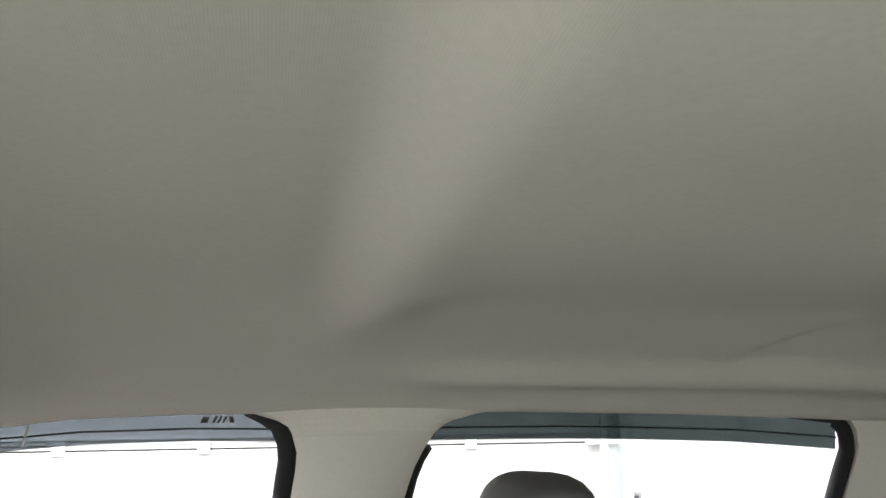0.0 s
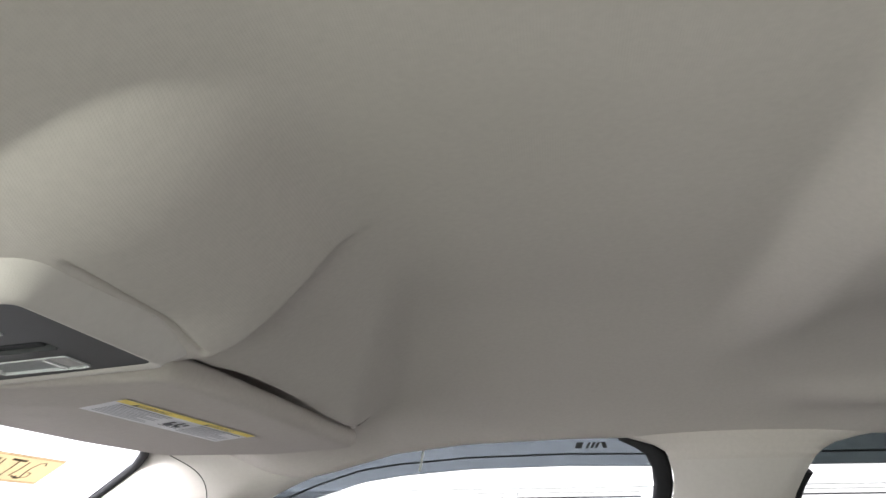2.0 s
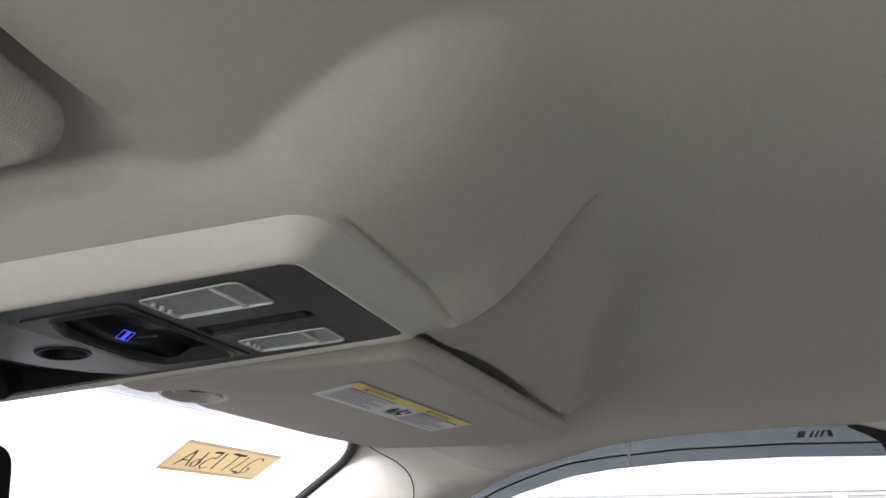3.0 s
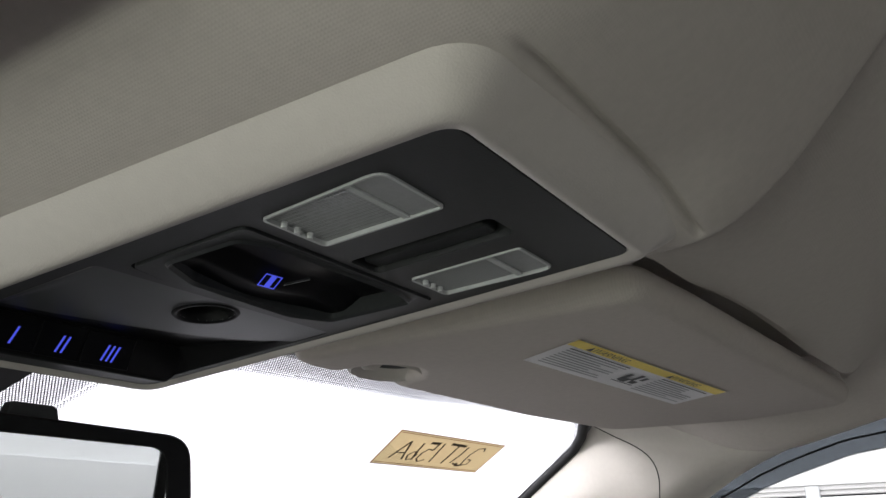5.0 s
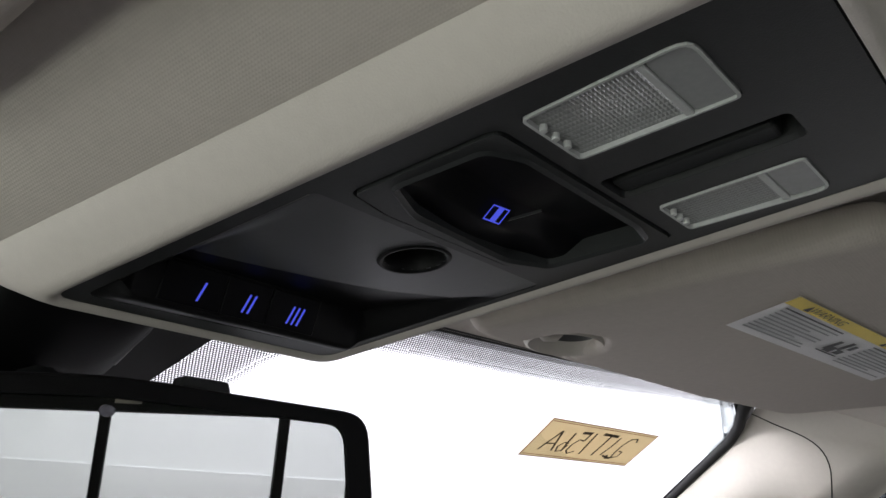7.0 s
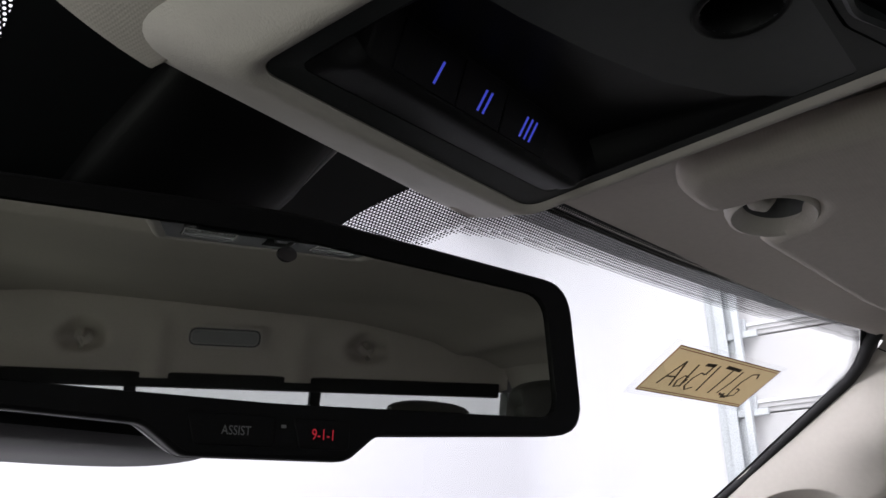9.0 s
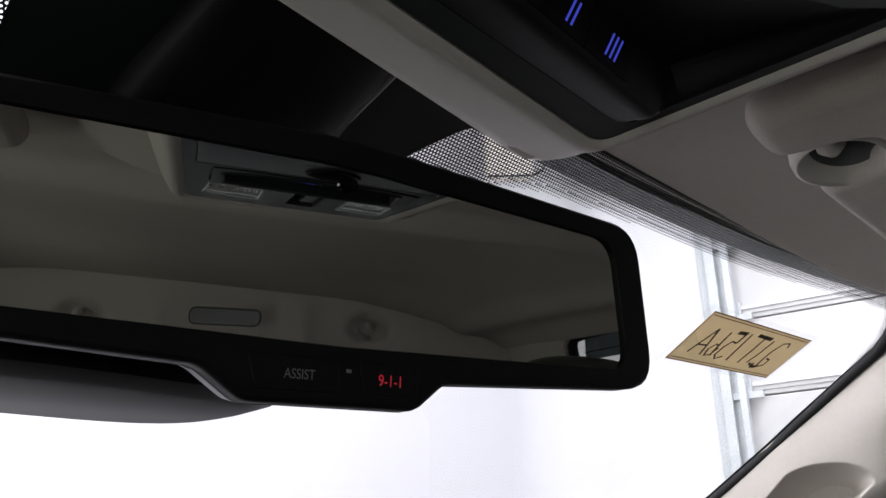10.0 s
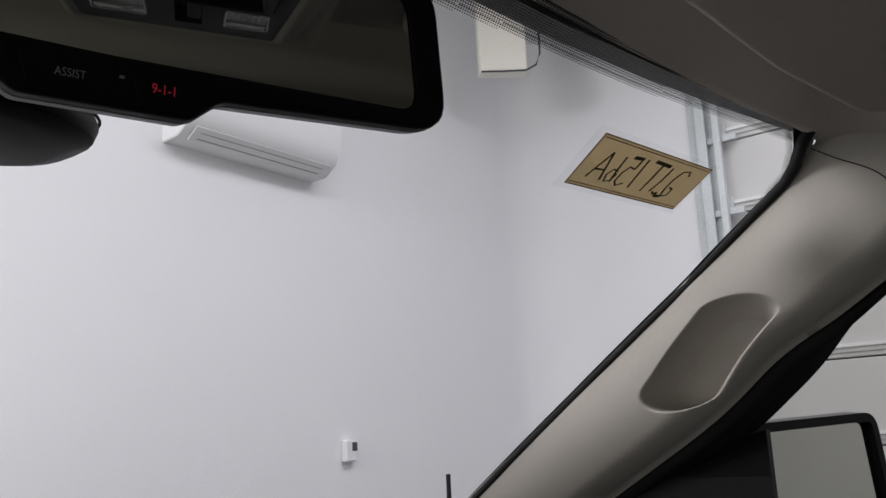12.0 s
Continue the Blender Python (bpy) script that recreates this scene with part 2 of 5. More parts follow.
def tube(bm, path, radius, sides=8, flat=1.0):
    """A tube along a path of points; radius may be a list."""
    path = [Vector(p) for p in path]
    rings = []
    for i, p in enumerate(path):
        d = (path[min(i + 1, len(path) - 1)] - path[max(i - 1, 0)]).normalized()
        a = d.orthogonal().normalized() if abs(d.z) > 0.95 else d.cross(Vector((0, 0, 1))).normalized()
        b = d.cross(a)
        r = radius[i] if isinstance(radius, (list, tuple)) else radius
        rings.append([p + (a * math.cos(t) + b * math.sin(t) * flat) * r for t in [2 * math.pi * k / sides for k in range(sides)]])
    return loft(bm, rings, True, True, True)


def lettering(body, height, m, thick=0.0):
    """Text in the built-in font as a bmesh, centred at the pose m, facing its +z."""
    cu = bpy.data.curves.new("lettering", "FONT")
    cu.body, cu.size, cu.align_x, cu.align_y, cu.extrude = body, height, "CENTER", "CENTER", thick
    cu.resolution_u = 3
    ob = bpy.data.objects.new("lettering", cu)
    scene.collection.objects.link(ob)
    dg = bpy.context.evaluated_depsgraph_get()
    me = bpy.data.meshes.new_from_object(ob.evaluated_get(dg))
    bm = bmesh.new()
    bm.from_mesh(me)
    bmesh.ops.transform(bm, matrix=m, verts=bm.verts)
    bpy.data.objects.remove(ob)
    bpy.data.curves.remove(cu)
    bpy.data.meshes.remove(me)
    return bm


def frame_of(o, x_axis, y_axis):
    """A pose at o whose x and y run along the two axes."""
    x = Vector(x_axis).normalized()
    z = x.cross(Vector(y_axis)).normalized()
    y = z.cross(x)
    m = Matrix((x, y, z)).transposed().to_4x4()
    m.translation = o
    return m


def smooth(a, b, v):
    t = max(0.0, min(1.0, (v - a) / (b - a)))
    return t * t * (3 - 2 * t)


def along(table, v):
    """A smooth value from a table of (key, value)."""
    if v <= table[0][0]:
        return table[0][1]
    for (a, p), (b, q) in zip(table, table[1:]):
        if v <= b:
            return p + (q - p) * (v - a) / (b - a)
    return table[-1][1]


# ---- the workshop bay round the truck ----
ROOM = (-2.6, 4.9, -7.5, 3.1, 4.2)  # x from, x to, y from, y to, height


def structure(name, bm, mat, label, smooth_angle=None):
    return tagged(part(name, bm, mat, None, "", smooth_angle), label, name.split("_")[0], "", "structure")


def build_room():
    x0, x1, y0, y1, h = ROOM
    structure("floor", boxed((x0 - 0.2, y0 - 0.2, -0.15), (x1 + 0.2, y1 + 0.2, 0)), FLOOR, "sealed grey concrete floor of the bay")
    structure("ceiling", boxed((x0 - 0.2, y0 - 0.2, h), (x1 + 0.2, y1 + 0.2, h + 0.15)), CEIL, "plain white ceiling of the bay")
    structure("wall_front", boxed((x0 - 0.2, y1, 0), (x1, y1 + 0.2, h)), WALL, "plain white painted wall ahead of the truck")
    structure("wall_back", boxed((x0 - 0.2, y0 - 0.2, 0), (x1 + 0.2, y0, h)), WALL, "plain white painted wall behind the truck")
    # left wall is out of view; its place and opening shape the side light
    bm = bmesh.new()
    box(bm, (x0 - 0.2, y0, 0), (x0, -3.05, h))
    box(bm, (x0 - 0.2, 3.02, 0), (x0, y1, h))
    box(bm, (x0 - 0.2, -3.05, 3.56), (x0, 3.02, h))
    structure("wall_left", bm, WALL_GREEN, "pale green painted wall out of view, open for the added side lamps")
    bm = bmesh.new()
    box(bm, (x1, y0, 0), (x1 + 0.2, -2.35, h))
    box(bm, (x1, 1.86, 0), (x1 + 0.2, y1 + 0.2, h))
    box(bm, (x1, -2.35, 3.55), (x1 + 0.2, 1.86, h))
    structure("wall_right", bm, WALL, "white painted wall with a wide doorway")
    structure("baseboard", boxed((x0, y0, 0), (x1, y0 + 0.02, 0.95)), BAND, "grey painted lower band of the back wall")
    arc = [(x1 - 0.40 + 0.40 * math.sin(a), y1 - 0.40 + 0.40 * math.cos(a)) for a in [math.pi / 2 * k / 16 for k in range(17)]]
    bm = loft(bmesh.new(), [[(x, y, z) for x, y in arc + [(x1 + 0.004, y1 + 0.004)]] for z in (0, h)], True, True, True)
    tagged(part("wall_corner", bm, WALL, None, "", 40), "rounded white painted corner between two walls", "wall", "", "structure")
    bm = bmesh.new()
    for y in (-2.62, -3.26):
        box(bm, (x1 - 0.006, y - 0.012, 0), (x1, y + 0.012, h))
    tagged(part("trim", bm, DOOR_WHITE), "thin white joint strips on the wall", "trim", "", "structure")


def build_garage_door():
    x1 = ROOM[1]
    door = thing("garage_door", (x1, 0.2, 0), "closed white sectional garage door with steel tracks and hinges", "garage door")
    joints = [0.0, 0.49, 0.95, 1.41, 1.87, 2.32, 2.77, 3.22, 3.60]
    for a, b in zip(joints, joints[1:]):
        bm = boxed((x1 + 0.03, -2.35, a + 0.004), (x1 + 0.08, 1.86, b - 0.004), 0.006)
        box(bm, (x1 + 0.018, -2.34, a + 0.03), (x1 + 0.032, 1.85, a + 0.07), 0.003)
        part("door_section", bm, DOOR_WHITE, door)
    for y in (-2.42, 1.90):
        bm = boxed((x1 - 0.07, y - 0.008, 0), (x1, y + 0.008, 3.9), 0.002)
        box(bm, (x1 - 0.075, y - 0.05, 0), (x1 - 0.06, y + 0.008, 3.9), 0.002)
        box(bm, (x1 - 0.016, y - 0.075, 0), (x1 - 0.004, y + 0.075, 3.9), 0.002)
        q = -1 if y > 0 else 1
        box(bm, (x1 - 0.10, y + q * 0.12 - 0.02, 0), (x1 - 0.06, y + q * 0.12 + 0.02, 3.9), 0.004)
        track = part("track", bm, GALV, door, "galvanised steel door track")
        for z in joints[1:-1]:
            s = -1 if y > 0 else 1
            bm = boxed((x1 - 0.05, min(y, y + s * 0.22), z - 0.02), (x1 - 0.02, max(y, y + s * 0.22), z + 0.02), 0.004)
            box(bm, (x1 - 0.02, y + s * 0.10 - 0.05, z + 0.02), (x1 + 0.01, y + s * 0.10 + 0.05, z + 0.10), 0.004)
            part("roller_bracket", bm, GALV, track)
    for z in joints[1:-1]:
        for y in (-1.50, -0.73, 0.04, 0.81):
            part("hinge", boxed((x1 + 0.006, y - 0.035, z - 0.03), (x1 + 0.03, y + 0.035, z + 0.05), 0.005), GALV, door)
        bm = boxed((x1 + 0.004, -2.3, z + 0.055), (x1 + 0.03, 1.80, z + 0.075), 0.003)
        part("strut", bm, UNIT_WHITE, door)


def build_wall_things():
    y1, x1 = ROOM[3], ROOM[1]
    ac = thing("air_conditioner", (2.35, y1, 2.80), "white wall-mounted split air conditioner with a closed louvre", "air conditioner")
    prof = [(0.0, 0.0), (-0.10, 0.005), (-0.17, 0.05), (-0.205, 0.12), (-0.21, 0.27), (-0.19, 0.30), (0.0, 0.30)]
    rings = [[(x, y1 + p * s, 2.80 + 0.15 + (q - 0.15) * s2) for p, q in prof] for x, s, s2 in ((1.92, 0.97, 0.96), (1.925, 1, 1), (2.775, 1, 1), (2.78, 0.97, 0.96))]
    part("body", loft(bmesh.new(), rings, True, True, True), UNIT_WHITE, ac, "", 35)
    part("louvre", loft(bmesh.new(), [[(x, y1 - 0.108, 2.799), (x, y1 - 0.172, 2.840), (x, y1 - 0.176, 2.836), (x, y1 - 0.110, 2.793)] for x in (1.965, 2.735)], True, True, True), UNIT_GREY, ac, "grey louvre flap")
    for d, e in ((0.012, 0.017), (0.040, 0.044)):
        part("slot", loft(bmesh.new(), [[(x, y1 - 0.110 - d, 2.7925 + 0.66 * d), (x, y1 - 0.110 - e, 2.7925 + 0.66 * e)] for x in (2.0, 2.70)], False), GREY_TRIM, ac, "dark air slot")
    h = thing("unit_heater", (3.9, 2.75, 3.61), "beige box heater hung in the corner with a dark bracket", "heater")
    turn = pose(3.88, 2.645, 3.61, 0, 0, -49.4)
    bm = boxed((-0.14, 0, 0), (0.14, 0.12, 0.50), 0.012, 2)
    bmesh.ops.transform(bm, matrix=turn, verts=bm.verts)
    part("casing", bm, UNIT_BEIGE, h)
    part("bracket", tube(bmesh.new(), [turn @ Vector(p) for p in ((-0.13, -0.012, -0.008), (0.0, -0.012, -0.008), (0.13, -0.012, -0.004), (0.19, -0.012, 0.03), (0.215, -0.012, 0.10), (0.22, -0.012, 0.59))], 0.006), INK, h, "dark bent bracket")
    so = thing("wall_socket", (2.95, y1, 1.47), "small white wall socket box with a dark socket", "socket")
    part("box", boxed((2.945, y1 - 0.04, 1.455), (3.02, y1, 1.555), 0.006), UNIT_WHITE, so)
    part("socket", boxed((2.982, y1 - 0.044, 1.505), (3.015, y1 - 0.039, 1.545), 0.002), INK, so)
    sw = thing("door_switch", (x1, -2.49, 1.56), "grey switch box on a thin conduit by the door", "switch")
    part("box", boxed((x1 - 0.05, -2.53, 1.46), (x1, -2.46, 1.57), 0.006), GREY_TRIM, sw)
    part("button", boxed((x1 - 0.056, -2.51, 1.49), (x1 - 0.049, -2.48, 1.55), 0.003), INK, sw)
    part("conduit", tube(bmesh.new(), [(x1 - 0.014, -2.495, 1.56), (x1 - 0.014, -2.495, 4.2)], 0.006), UNIT_WHITE, sw)
    # frames round the two ceiling lamps, out of view
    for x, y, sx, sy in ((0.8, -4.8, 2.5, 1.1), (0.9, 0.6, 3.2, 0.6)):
        f = thing("light_panel", (x, y, ROOM[4]), "long white ceiling light panel over the bay, out of view", "ceiling light", "ceiling light panels")
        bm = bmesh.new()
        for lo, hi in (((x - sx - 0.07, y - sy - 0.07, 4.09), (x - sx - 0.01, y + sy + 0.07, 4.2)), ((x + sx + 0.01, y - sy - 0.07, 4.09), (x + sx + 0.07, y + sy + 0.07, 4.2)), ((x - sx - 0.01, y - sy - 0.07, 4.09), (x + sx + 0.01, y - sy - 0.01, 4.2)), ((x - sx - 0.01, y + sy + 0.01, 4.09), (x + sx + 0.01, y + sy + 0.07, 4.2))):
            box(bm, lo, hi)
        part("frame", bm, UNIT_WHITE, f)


build_room()
build_garage_door()
build_wall_things()


# ---- the cab: measures ----
def door_x(z):
    """Half width of the cab's side glass at a height."""
    z = max(z, 1.29)
    return 0.70 + 0.55 * (1.75 - z) if z < 1.75 else 0.70 + 0.2 * (1.75 - z)


def screen_y(x, z):
    """The windscreen's y at a place across and a height."""
    d = 1.755 - z
    return 0.402 + 2.1 * d - (0.2 + 0.63 * d) * x * x


SCREEN_EDGE = [(1.790, 0.600), (1.778, 0.636), (1.760, 0.675), (1.679, 0.720), (1.573, 0.760), (1.452, 0.800), (1.25, 0.86)]  # height, half width


def edge_x(z):
    return along([(a, b) for a, b in SCREEN_EDGE[::-1]], z)


def liner_edge(y):
    """Height of the headliner's lower edge over the side windows."""
    return along([(-1.4, 1.745), (-1.03, 1.757), (-0.80, 1.767), (-0.60, 1.772), (-0.22, 1.773), (-0.10, 1.769), (-0.02, 1.760), (0.06, 1.739), (0.135, 1.717), (0.3, 1.712)], y)


def liner_x(y):
    """Half width of the headliner."""
    return along([(-1.4, 0.672), (0.08, 0.676), (0.16, 0.668), (0.27, 0.640), (0.34, 0.60)], y)


def liner_z(x, y):
    """The headliner's height: a vault with a pod round the console and a bow at the B pillars."""
    ax = abs(x)
    w = liner_x(y)
    f = min(1.0, ax / w)
    low = liner_edge(y)
    if y > 0.05:
        low += (1.776 - low) * smooth(0.05, 0.24, y)
    top = 1.840 - 0.014 * smooth(-0.30, 0.02, y) - 0.0395 * smooth(0.08, 0.33, y) - 0.02 * smooth(-1.0, -1.33, y)
    # nearly flat in the middle, a soft fold, a slanting side and a rolled edge
    ramp = 0.022 * math.log1p(math.exp((ax - 0.315) / 0.022)) / (w - 0.315)
    z = top - (top - low) * (0.05 * f * f + 0.65 * ramp + 0.30 * f ** 9)
    z -= 0.012 * smooth(-0.40, -0.52, y) * math.exp(-((ax - 0.565) / 0.036) ** 2)
    # the roof steps down behind the bow, most in the middle
    z -= 0.026 * smooth(-0.336, -0.396, y) * smooth(0.50, 0.06, ax) * smooth(-1.25, -0.9, y)
    z -= 0.008 * math.exp(-((y + 0.396) / 0.036) ** 2 - ((ax - 0.31) / 0.10) ** 2)
    # a cross seam over the rear doors
    z += 0.003 * smooth(0.006, -0.003, y + 0.800 - 0.25 * (ax - 0.45)) * smooth(0.53, 0.50, ax) * smooth(0.34, 0.42, ax) * smooth(-0.90, -0.84, y)
    # the hollow for the visor: it dips towards the visor's rear edge inside a slanting border
    d = (y + 0.075 - 0.31 * (ax - 0.40)) / 1.047
    inside = smooth(-0.012, 0.045, d) * smooth(0.61, 0.50, ax)
    z += (0.047 * smooth(0.08, 0.33, y) - (0.0515 - 0.013 * smooth(0.30, 0.50, ax) * smooth(0.20, 0.05, y)) * smooth(-0.13, 0.010, y) + 0.006 * smooth(0.02, 0.05, y)) * inside
    lip = along([(0.12, 0.032), (0.15, 0.026), (0.22, 0.0185), (0.30, 0.0115), (0.41, 0.0025), (0.50, -0.0065), (0.53, -0.009), (0.56, 0.010), (0.60, 0.06)], ax)
    z += (0.020 + 0.014 * smooth(0.42, 0.52, ax)) * smooth(lip - 0.006, lip + 0.003, y) * smooth(0.25, 0.08, y) * smooth(0.59, 0.572, ax) * smooth(0.125, 0.18, ax)
    # pod round the console: a rounded nose that meets the hollows in a crease and melts into the roof behind
    u = max(0.0, -0.018 - y)
    pod = 1.7655 - 0.07 * (max(y, -0.018) + 0.018) + 0.21 * u + 6.5 * u * u
    # its passenger side ends in a rounded lip, the driver's side slopes up
    pod -= 0.0065 * smooth(0.02, 0.082, x) * smooth(-0.066, -0.02, y) * smooth(0.07, 0.0, y)
    pod += 45 * max(0.0, x - 0.084 + 0.010 * smooth(0.03, 0.07, u)) ** 2 if x > 0 else 3.5 * max(0.0, ax - 0.055) ** 2
    pod += 0.02 * smooth(0.0, 0.03, y) * smooth(0.074, 0.066, ax)  # clear of the console's inside
    k = 0.002 + 0.016 * smooth(0.066, 0.10, u)
    near = max(0.0, k - abs(pod - z)) / k
    z += (min(pod, z) - near * near * k / 4 - z) * smooth(0.338, 0.305, y)
    # the narrow gap behind the console
    return z + 0.0028 * math.exp(-((y + 0.0203) / 0.0020) ** 2) * smooth(0.084, 0.076, x) * smooth(-0.072, -0.052, x)


def build_headliner():
    half = [0.004 * k for k in range(20)] + [0.079 + 0.0013 * k for k in range(16)] + [0.10 + 0.0018 * k for k in range(50)] + [0.19 + 0.486 * k / 60 for k in range(61)]
    across = [-a / 0.676 for a in half[:0:-1]] + [a / 0.676 for a in half]
    back = [-1.335 + 0.0095 * k for k in range(124)]
    back += [-0.157 + 0.0023 * k for k in range(70)]
    back += [-0.0281 + 0.0009 * k for k in range(18)] + [0.004 + 0.332 * k / 38 for k in range(39)]
    back.sort()
    rows = []
    for v in back:
        row = []
        for s in across:
            yf = 0.336 - 0.2 * (s * 0.63) ** 2
            y = -1.335 + (yf + 1.335) * (v + 1.335) / 1.671
            x = s * liner_x(y)
            row.append(Vector((x, y, liner_z(x, y))))
        # rolled edges that turn up behind the lining
        for k in (0, -1):
            e, sx = row[k], (-1 if k == 0 else 1)
            extra = [e + Vector((sx * 0.010, 0, -0.001)), e + Vector((sx * 0.018, 0, 0.006)), e + Vector((sx * 0.020, 0, 0.05))]
            row = extra[::-1] + row if k == 0 else row + extra
        rows.append(row)
    last = rows[-1]
    rows.append([p + Vector((0, 0.006, 0.003)) for p in last])
    rows.append([p + Vector((0, 0.008, 0.05)) for p in last])
    bm = loft(bmesh.new(), rows, False)
    tagged(part("headliner", bm, LINER, None, "", 40), "beige woven cloth headliner with a moulded pod", "headliner", "", "structure")


def build_roof():
    bm = bmesh.new()
    nx = 16
    rings = []
    for y, dz in ((-1.46, -0.03), (-1.2, 0.0), (0.1, 0.0), (0.33, -0.06)):
        top = [Vector((x, y - (0.2 * x * x if y > 0.2 else 0), 1.905 + dz - 0.05 * abs(x / 0.76) ** 3)) for x in [-0.76 + 1.52 * i / nx for i in range(nx + 1)]]
        rings.append(top + [p - Vector((0, 0, 0.03)) for p in top[::-1]])
    loft(bm, rings, True, True, True)
    structure("roof_panel", bm, BODY_WHITE, "white painted roof panel above the headliner", 40)
    for s, n in ((1, "right"), (-1, "left")):
        bm = bmesh.new()
        loft(bm, [[(s * 0.712, y, liner_edge(y) + 0.012), (s * 0.76, y, liner_edge(y) + 0.02), (s * 0.765, y, 1.87), (s * 0.712, y, 1.87)] for y in [-1.45 + 1.63 * i / 24 for i in range(25)]], True, True, True)
        structure("roof_rail_" + n, bm, BODY, "dark painted roof rail above the side windows", 40)
    bm = bmesh.new()
    loft(bm, [[(x, 0.346 - 0.2 * x * x, 1.7895), (x, 0.37 - 0.2 * x * x, 1.7935), (x, 0.36 - 0.2 * x * x, 1.86), (x, 0.33 - 0.2 * x * x, 1.86)] for x in [-0.70 + 1.4 * i / 24 for i in range(25)]], True, True, True)
    structure("windscreen_header", bm, BODY, "dark painted header over the windscreen", 40)


def build_windscreen():
    ws = thing("windscreen", (0, 0.9, 1.30), "clear raked windscreen with a dotted black border", "windscreen", "", "structure")
    bm = bmesh.new()
    rows = []
    for j in range(25):
        z = 1.792 - (1.792 - 1.24) * j / 24
        w = edge_x(z) + 0.03
        rows.append([(x, screen_y(x, z), z) for x in [-w + 2 * w * i / 28 for i in range(29)]])
    glass = part("pane", loft(bm, rows, False), WINDSCREEN_GLASS, ws, "", 180)
    glass.visible_shadow = False

    def on(x, z, d=-0.0025):
        return Vector((x, screen_y(x, z) + d, z + d * 0.3))

    def patch_edge(side, z):
        return along([(1.72, 0.070), (1.741, 0.076), (1.758, 0.085), (1.767, 0.090), (1.776, 0.101), (1.7915, 0.13)], z) if side > 0 else along([(1.72, 0.078), (1.755, 0.086), (1.777, 0.0965), (1.7915, 0.118)], z)

    # solid black frit behind the mirror mount
    bm = bmesh.new()
    rows = [[on(x, z) for x in [-patch_edge(-1, z) + (patch_edge(1, z) + patch_edge(-1, z)) * i / 8 for i in range(9)]] for z in [1.7915 - 0.075 * j / 20 for j in range(21)]]
    part("frit_patch", loft(bm, rows, False), FRIT, ws, "solid black ceramic patch", 180)
    # solid band along the header and the pillars
    bm = bmesh.new()
    rows = [[on(x, 1.7915), on(x, 1.7878)] for x in [-0.64 + 1.28 * i / 40 for i in range(41)]]
    loft(bm, rows, False)
    part("frit_band", bm, FRIT, ws, "", 180)
    for s in (1, -1):
        bm = bmesh.new()
        loft(bm, [[on(s * (edge_x(z) + 0.036), z), on(s * (edge_x(z) + along([(1.3, 0.0035), (1.70, 0.0035), (1.745, 0.006), (1.775, 0.006), (1.79, -0.006)], z)), z)] for z in [1.792 - 0.55 * j / 60 for j in range(61)]], False)
        part("frit_band", bm, FRIT, ws, "", 180)
    # dotted fade: a black screen with round holes that breaks up into small dots towards the clear glass
    verts, faces = [], []

    def dot(x, z, r):
        k = len(verts)
        for q in range(8):
            verts.append(on(x + r * math.cos(q * math.pi / 4), z - r * 0.43 * math.sin(q * math.pi / 4), -0.003))
        faces.append(tuple(range(k, k + 8)))

    pitch, step = 0.0021, 0.00079
    cell = ((1, 0), (1, 1), (0, 1), (-1, 1), (-1, 0), (-1, -1), (0, -1), (1, -1))

    def holed(x, z, r):
        k = len(verts)
        for q, (cx, cz) in enumerate(cell):
            verts.append(on(x + cx * pitch / 2, z - cz * step / 2, -0.003))
            verts.append(on(x + r * math.cos(q * math.pi / 4), z - r * 0.43 * math.sin(q * math.pi / 4), -0.003))
        for q in range(8):
            p = (q + 1) % 8
            faces.append((k + 2 * q, k + 2 * p, k + 2 * p + 1, k + 2 * q + 1))

    fade_low = [(0.07, 1.70), (0.118, 1.715), (0.127, 1.746), (0.135, 1.760), (0.151, 1.7695), (0.18, 1.7722), (0.21, 1.7733), (0.27, 1.7745), (0.41, 1.7745), (0.50, 1.7763), (0.58, 1.777), (0.65, 1.776)]
    fade_side = [(1.70, 0.115), (1.715, 0.118), (1.746, 0.127), (1.760, 0.135), (1.7695, 0.151), (1.7722, 0.18), (1.7733, 0.21), (1.7742, 0.30), (1.7746, 9.0)]
    for side in (1, -1):
        for j in range(92):
            z = 1.7878 - step * j
            for i in range(int(0.66 / pitch)):
                x = side * (0.060 + pitch * (i + 0.5 * (j % 2)))
                ax = abs(x)
                if ax < patch_edge(side, z) - 0.0008:
                    continue
                if ax > edge_x(z) + 0.004:
                    break
                shifted = ax + (0.012 if side < 0 else 0.0)
                margin = min((z - along(fade_low, shifted)) / step, (along(fade_side, z) - shifted) / pitch)
                if margin > 3.0:
                    holed(x, z, pitch * (0.315 + 0.07 * smooth(7, 3.0, margin)))
                elif margin > 0:
                    dot(x + pitch / 2, z, pitch * (0.24 + 0.07 * margin))
        # the border runs on round the upper corner and down the pillar
        for n in range(110):
            z = 1.7815 - 0.0006 * n
            for k in range(8):
                dot(side * (edge_x(z) + 0.006 - 0.0014 * (k + 0.5 * (n % 2)) - 0.010 * smooth(20, 0, n)), z, 0.0014 * (0.47 - 0.03 * k) * smooth(110, 50, n + 5 * k))
    me = bpy.data.meshes.new("frit_dots")
    me.from_pydata(verts, [], faces)
    me.materials.append(FRIT)
    ob = new("frit_dots", me)
    ob.parent, ob.matrix_parent_inverse = ws, Matrix.Translation(-ws.location)
    tagged(ob, "fading black ceramic dots", "", "", "stuff")
